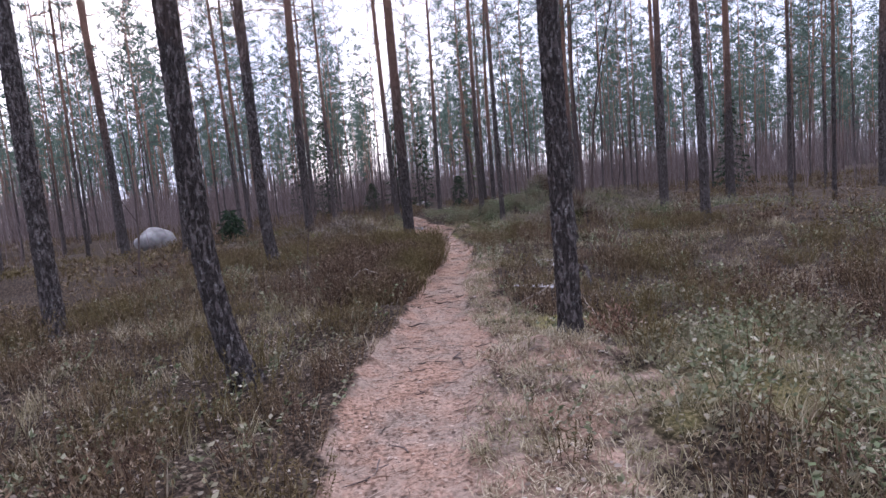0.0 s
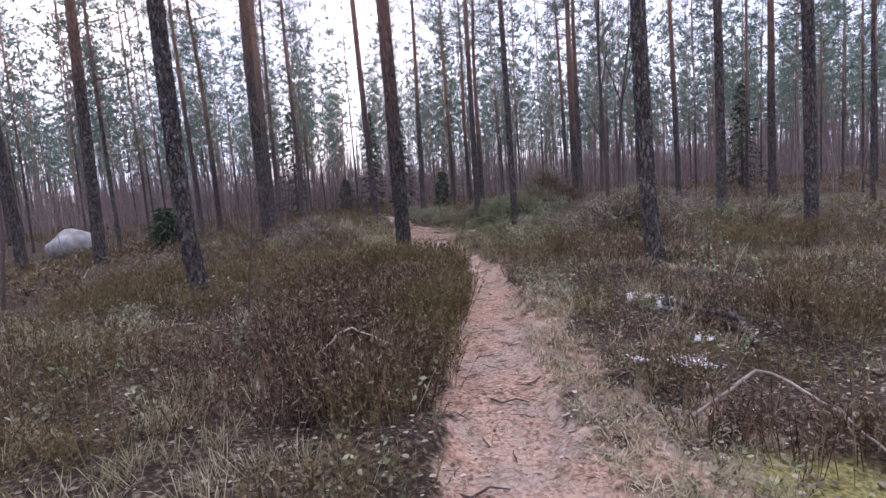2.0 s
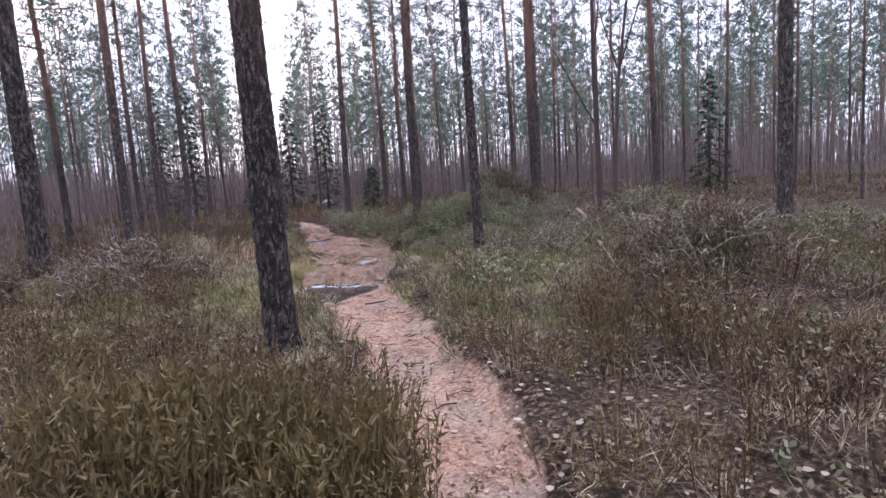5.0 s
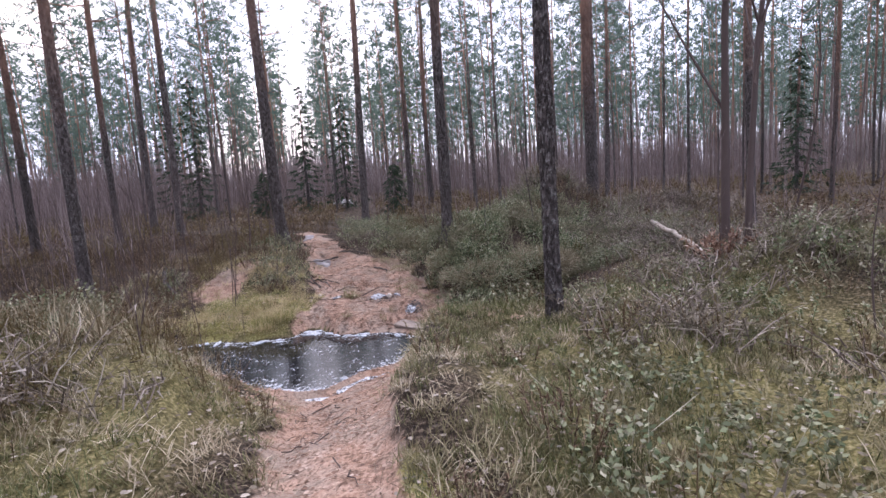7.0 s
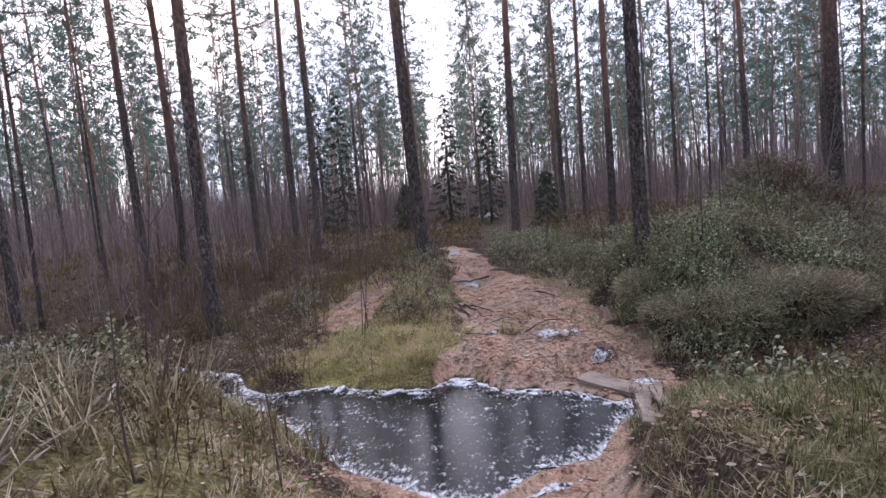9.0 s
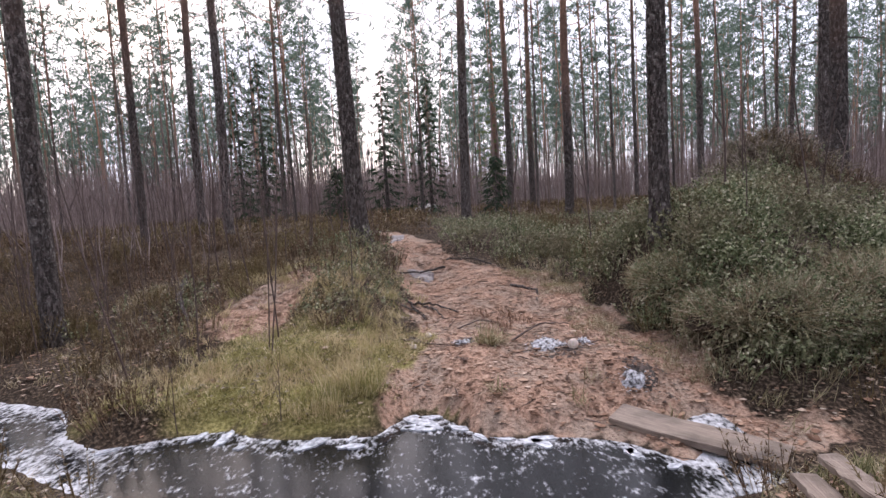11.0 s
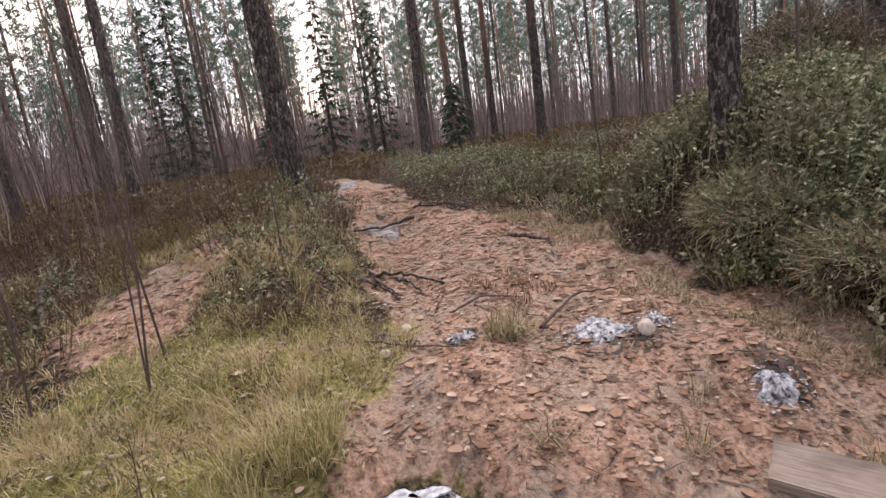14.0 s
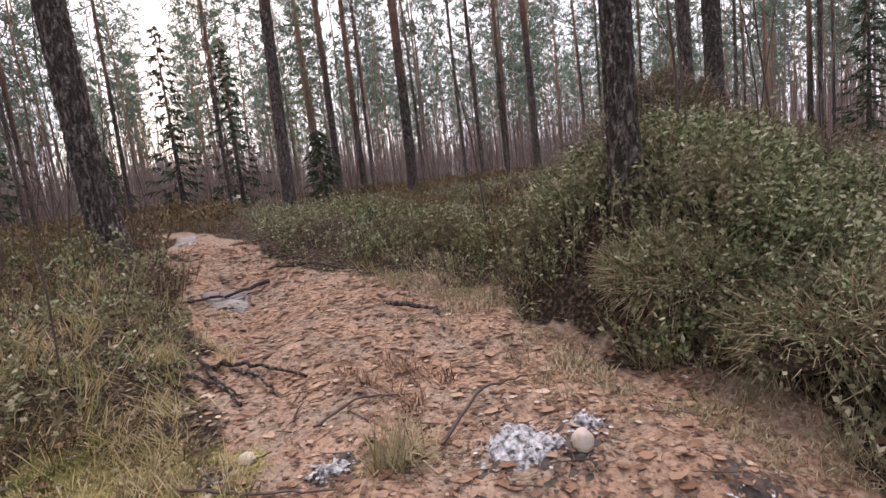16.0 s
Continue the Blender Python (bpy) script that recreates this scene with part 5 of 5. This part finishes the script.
for x, y, w, d, s in ((0.26, 19.6, 0.38, 0.34, 1), (0.56, 19.6, 0.15, 0.2, 2), (0.76, 18.92, 0.22, 0.2, 3), (-0.50, 19.82, 0.16, 0.13, 4)):
    ash_patch(x, y, w, d, s, "patch of whitish ash with charred bits", M_ASH, 0.004)
for x, y, w, d, s in ((0.36, 19.55, 0.85, 0.62, 21), (-0.48, 19.82, 0.34, 0.26, 22), (0.84, 18.98, 0.5, 0.42, 23), (-0.95, 20.0, 0.26, 0.2, 24)):
    ash_patch(x, y, w, d, s, "blackened earth round an old fireplace", M_CHAR, -0.012)
for x, y, w, d, s in ((1.24, 23.4, 0.3, 0.2, 5), (1.25, 6.35, 0.36, 0.3, 6), (0.98, 6.45, 0.18, 0.15, 7), (1.7, 6.95, 0.24, 0.18, 8), (1.62, 7.95, 0.4, 0.28, 9), (1.74, 7.62, 0.28, 0.24, 10), (3.6, 11.6, 0.4, 0.3, 11)):
    ash_patch(x, y, w, d, s, "thin whitish crust of frost on bare ground", M_DIRTYFROST)


def ice_plate(x, y, w, d, seed):
    r = np.random.default_rng(seed)
    n = 14
    a = np.arange(n) * 2 * np.pi / n
    q = 1 + r.normal(size=n) * 0.16
    top = np.stack([np.cos(a) * q * w / 2, np.sin(a) * q * d / 2, np.full(n, 0.006)], -1)
    bot = top * [1.03, 1.03, 0] + [0, 0, -0.01]
    bm = bmesh.new()
    t = [bm.verts.new(p) for p in top]
    b = [bm.verts.new(p) for p in bot]
    bm.faces.new(t)
    for i in range(n):
        j = (i + 1) % n
        bm.faces.new((b[i], b[j], t[j], t[i]))
    me = bpy.data.meshes.new("ice_plate")
    bm.to_mesh(me)
    bm.free()
    me.materials.append(M_FROST)
    ob = new("ice_plate", me)
    ob.matrix_basis = pose(x, y, WATER + 0.004, 0, 0, seed * 31 % 360)
    return tagged(ob, "thin white frosted ice at the waterline", "ice", "ice plates along the shore")


r_ = np.random.default_rng(121)
for i in range(14):
    x = r_.uniform(-3.4, 0.72)
    y = float(np.interp(x, FAR_X, FAR_Y)) - r_.uniform(0.02, 0.26)
    ice_plate(x, y, r_.uniform(0.06, 0.2), r_.uniform(0.04, 0.09), i)
for i in range(6):
    x = r_.uniform(-1.8, 0.6)
    ice_plate(x, float(np.interp(x, NEAR_X, NEAR_Y)) + r_.uniform(0.02, 0.1), r_.uniform(0.06, 0.2), r_.uniform(0.03, 0.07), 60 + i)
for x, y, w, d, s in ((-0.86, 18.88, 0.34, 0.14, 80), (-0.84, 18.76, 0.26, 0.07, 81), (-0.05, 18.5, 0.26, 0.11, 82), (-1.6, 18.64, 0.36, 0.1, 83), (-2.3, 18.8, 0.3, 0.08, 84)):
    ice_plate(x, y, w, d, s)


def stick(points, r0, material, name, label, category, group="", z_off=0.02, sides=6):
    """A bent stick laid over the ground through a few places."""
    pts = np.array([(x, y, ground_at(x, y) + dz + z_off) for x, y, dz in points])
    t, tt = np.linspace(0, 1, len(pts)), np.linspace(0, 1, 14)
    p = np.stack([np.interp(tt, t, pts[:, k]) for k in range(3)], -1)
    r = np.random.default_rng(len(name) + int(abs(pts[0, 0]) * 100))
    p[1:-1] += r.normal(size=(12, 3)) * min(r0 * 0.5, 0.008)
    mid = p.mean(0)
    ob = new(name, soup(name, *tube(p - mid, np.linspace(r0, r0 * 0.45, 14) * (1 + 0.12 * r.normal(size=14)), sides), material, True))
    ob.matrix_basis = pose(*mid)
    return tagged(ob, label, category, group)


BANK = "sticks and roots on the bank"
for pts, r0 in (([(-1.07, 19.94, 0), (-0.75, 19.76, 0.02), (-0.5, 19.63, 0)], 0.007), ([(-0.53, 20.11, 0), (-0.3, 20.2, 0.03), (-0.03, 20.22, 0)], 0.008), ([(-0.05, 19.75, 0.0), (0.25, 20.0, 0.05), (0.55, 20.09, 0.02)], 0.010)):
    stick(pts, r0, M_TWIG, "stick", "dark crooked stick lying on the earth bank", "stick", BANK)
for pts, r0 in (([(-1.02, 21.2, 0), (-0.8, 21.0, 0.03), (-0.5, 20.72, 0.0)], 0.016), ([(-1.15, 21.1, 0), (-0.95, 20.85, 0.02), (-0.85, 20.72, 0)], 0.012), ([(-0.9, 21.06, 0.01), (-0.75, 20.85, 0.03), (-0.66, 20.62, 0)], 0.014), ([(-0.62, 22.7, 0.02), (-0.95, 22.4, 0.03), (-1.3, 22.3, 0)], 0.018), ([(-1.1, 21.3, 0), (-0.85, 20.6, 0.01)], 0.016), ([(0.2, 21.6, 0.02), (0.45, 21.2, 0.03), (0.4, 20.9, 0)], 0.02), ([(-0.6, 22.9, 0.03), (-0.2, 22.9, 0.02), (0.1, 22.6, 0)], 0.016)):
    stick(pts, r0, M_BARK, "tree_root", "bare brown root crossing the earth bank", "root", BANK, 0.008)
stick([(0.87, 5.61, 0.08), (1.32, 5.72, 0.2), (1.5, 5.42, 0.14), (1.55, 5.05, 0.02)], 0.011, M_LOG, "branch", "pale dead branch arching over the heather", "branch")
stick([(-1.25, 6.35, 0.2), (-1.0, 6.5, 0.34), (-0.7, 6.45, 0.28)], 0.008, M_LOG, "branch", "pale dead branch arching over the heather", "branch")
stick([(6.5, 21.5, 0.12), (5.7, 19.3, 0.3), (4.8, 16.8, 0.14)], 0.06, M_LOG, "log", "pale barkless fallen log on the slope", "log", "", 0.06, 10)
stick([(-4.5, 22.9, 0.05), (-4.2, 22.0, 0.1), (-3.7, 21.2, 0.04)], 0.05, M_BARK, "log", "dark rotting branch on the brown slope", "log", "", 0.04, 8)
stick([(1.7, 7.6, 0.03), (2.0, 7.0, 0.06), (1.9, 6.5, 0.03)], 0.035, M_BARK, "log", "short grey fallen branch in the heather", "log", "", 0.03, 8)


def sapling(x, y, h, r0, seed, lean, label, group):
    v, f = bare_stem(seed, h, r0, 7, 5)
    n_stem = 6 * 5
    k = (f < n_stem).all(1)
    ob = tagged(new("sapling"), label, "sapling", group)
    part("stem", soup("stem", v[:n_stem], f[k], M_TWIG, True), ob)
    tagged(part("twigwork", soup("twigwork", v[n_stem:], f[~k] - n_stem, M_TWIG), ob, "fine bare twigs"), kind="stuff")
    ob.matrix_basis = pose(x, y, ground_at(x, y) - 0.03, lean[1], lean[0], seed * 37 % 360)
    return ob


r_ = np.random.default_rng(131)
n_made = 0
while n_made < 110:
    x, y = r_.uniform(-8.5, -1.3), r_.uniform(19.4, 27.5)
    if soil_mask(np.array([x]), np.array([y]))[0] > 0.3 or x > -1.6 and y < 21.3 or shores(np.array([x]), np.array([y]))[1][0] < 0.3:
        continue
    sapling(x, y, r_.uniform(0.9, 3.6), r_.uniform(0.005, 0.011), 700 + n_made, (r_.normal() * 5, r_.normal() * 5), "thin leafless sapling on the brown bank", "saplings on the bank")
    n_made += 1
for k, (x, y, h, r0) in enumerate(((4.62, 16.45, 7.5, 0.058), (4.84, 16.35, 7.0, 0.048), (4.3, 16.1, 1.8, 0.012), (5.3, 15.6, 2.2, 0.012), (3.9, 13.8, 1.2, 0.009), (5.7, 16.8, 3.4, 0.02), (2.7, 21.2, 3.4, 0.014), (3.1, 21.5, 2.4, 0.01), (3.6, 21.0, 2.8, 0.012), (2.35, 20.2, 1.5, 0.008), (4.2, 21.7, 2.2, 0.01), (1.5, 22.5, 2.6, 0.012), (0.6, 24.6, 3.2, 0.014), (-1.55, 14.6, 0.9, 0.006), (-1.7, 14.9, 1.2, 0.007), (-1.3, 15.2, 0.8, 0.006), (-1.85, 15.3, 1.1, 0.007), (-2.4, 15.8, 1.3, 0.007), (-2.7, 16.4, 1.0, 0.007), (-2.2, 16.2, 0.9, 0.006), (-3.2, 16.9, 1.4, 0.007), (-1.9, 18.85, 0.5, 0.005), (-2.7, 18.9, 0.6, 0.005), (-2.1, 7.9, 1.6, 0.009), (-6.2, 10.4, 4.5, 0.025))):
    sapling(x, y, h, r0, 800 + k, (r_.normal() * 4, r_.normal() * 4), "dark thin leafless sapling", "single saplings")


def tuft_thing(x, y, n, h, width, material, seed, label, name="grass_tuft", droop=1.1):
    me = soup(name, *grass_tuft(seed, n, h, width, droop), material)
    ob = new(name, me)
    ob.matrix_basis = pose(x, y, ground_at(x, y))
    return tagged(ob, label, "grass", "single grass tufts")


tuft_thing(-0.28, 19.7, 130, 0.32, 0.005, M_GRASS, 900, "drooping tuft of straw-coloured grass on the bank", droop=2.2)
tuft_thing(-0.18, 19.76, 70, 0.26, 0.005, M_GRASS, 901, "drooping tuft of straw-coloured grass on the bank", droop=2.0)
for k, (x, y) in enumerate(((-1.9, 14.75), (-2.0, 14.45), (-1.75, 15.0), (-2.15, 15.9))):
    tuft_thing(x, y, 70, 0.5, 0.006, M_GRASS, 960 + k, "long drooping straw-coloured grass tussock on the bank", droop=1.3)
for k in range(9):
    tuft_thing(-1.75 + 0.1 * (k % 5) + 0.03 * k, 18.85 + 0.12 * (k // 3), 70, 0.30, 0.0045, M_BANKMOSS, 910 + k, "fresh green grass tuft at the water's edge")
for k, (x, y) in enumerate(((-0.3, 20.58), (-0.22, 20.42), (-0.14, 20.26), (-0.06, 20.1), (-0.04, 20.68), (0.04, 20.58), (0.12, 20.46), (0.2, 20.36))):
    tuft_thing(x, y, 60, 0.13, 0.006, M_LEAF, 940 + k, "dark rust-brown turf hanging over an eroded step", "turf_tuft", droop=2.4)
for k, (x, y) in enumerate(((0.3, 18.75), (0.45, 19.0), (-0.3, 18.85), (-1.2, 20.0), (-1.3, 20.6), (0.9, 18.6), (1.2, 17.9), (1.5, 17.7))):
    tuft_thing(x, y, 34, 0.2, 0.005, M_GRASS, 930 + k, "sparse tuft of dry grass beside the ditch", droop=1.6)

for k, (x, y, s) in enumerate(((4.25, 16.0, 0.5), (4.5, 16.15, 0.42), (1.35, 3.95, 0.3))):
    v, f = sprig_clump(950 + k, 40, 1.0, 10, 0.16, 0.05, 0.35, 0.6)
    ob = new("dead_fern", soup("dead_fern", v, f, M_LEAF))
    ob.matrix_basis = pose(x, y, ground_at(x, y)) @ Matrix.Scale(s, 4)
    tagged(ob, "rust-brown dead fern clump", "fern", "dead ferns")


def puddle(x, y, w, d, seed):
    """A skin of ice that fills a worn place of the trail."""
    n = 17
    g = np.linspace(-1, 1, n)
    X, Y = np.meshgrid(g, g)
    q = np.hypot(X, Y) / (0.8 + 0.25 * vnoise(X + seed * 7, Y, 0.7, 160))
    Z = height(x + X * w / 2, y + Y * d / 2) - ground_at(x, y)
    Z = Z + 0.012 - 0.05 * sstep(0.85, 1.1, q)
    i = (np.arange(n - 1)[:, None] * n + np.arange(n - 1)[None]).ravel()
    v = np.stack([X * w / 2, Y * d / 2, Z], -1).reshape(-1, 3)
    ob = new("frozen_puddle", soup("frozen_puddle", v, np.stack([i, i + 1, i + n + 1, i + n], -1), M_PUDDLE, True))
    ob.matrix_basis = pose(x, y, ground_at(x, y))
    tagged(ob, "grey frozen puddle on the worn trail", "puddle", "frozen puddles")


puddle(-0.95, 22.5, 0.5, 0.75, 1)
puddle(-1.42, 24.3, 0.4, 1.1, 2)


def turf_ledge(x, y, z, sx, sy, sz, seed):
    """Overhanging turf at the top of the undercut bank, with shrubs on it."""
    ob = tagged(new("turf_ledge"), "overhanging turf with evergreen shrubs on the ditch bank", "turf", "turf ledges")
    ob.matrix_basis = pose(x, y, z)
    part("turf", rock_mesh("turf", sx, sy, sz, M_GROUND, seed, 0.35, 4), ob)
    r = np.random.default_rng(seed)
    k = 300
    a, up = r.uniform(0, 6.28, k), r.uniform(-0.45, 1.0, k)
    q = np.sqrt(1 - up * up)
    pos = np.stack([np.cos(a) * q * sx, np.sin(a) * q * sy, up * sz], -1) * 0.47
    ways = np.stack([np.cos(a) * q, np.sin(a) * q, up + 0.45], -1) + r.normal(size=(k, 3)) * 0.25
    pairs = [spread_along(*LEAFY[m], pos[m::5], ways[m::5], r.uniform(0, 6.28, len(pos[m::5])), 0.66) for m in range(5)]
    tagged(part("shrubs", soup("shrubs", *join(pairs), M_BERRY), ob, "small-leaved evergreen shrubs"), kind="stuff")
    hang = [spread_along(*GRASS[m], pos[m::5], ways[m::5] - [0, 0, 0.35], r.uniform(0, 6.28, len(pos[m::5])), 1.2) for m in range(3)]
    tagged(part("hanging_grass", soup("hanging_grass", *join(hang), M_GRASS), ob, "dry drooping grass"), kind="stuff")


turf_ledge(2.2, 19.5, 0.04, 1.5, 0.9, 0.34, 1)
turf_ledge(3.2, 19.6, 0.12, 1.3, 0.9, 0.46, 2)
turf_ledge(-2.5, 15.05, 0.62, 0.9, 0.8, 0.42, 4)
turf_ledge(1.8, 20.2, 0.24, 0.95, 0.9, 0.32, 3)
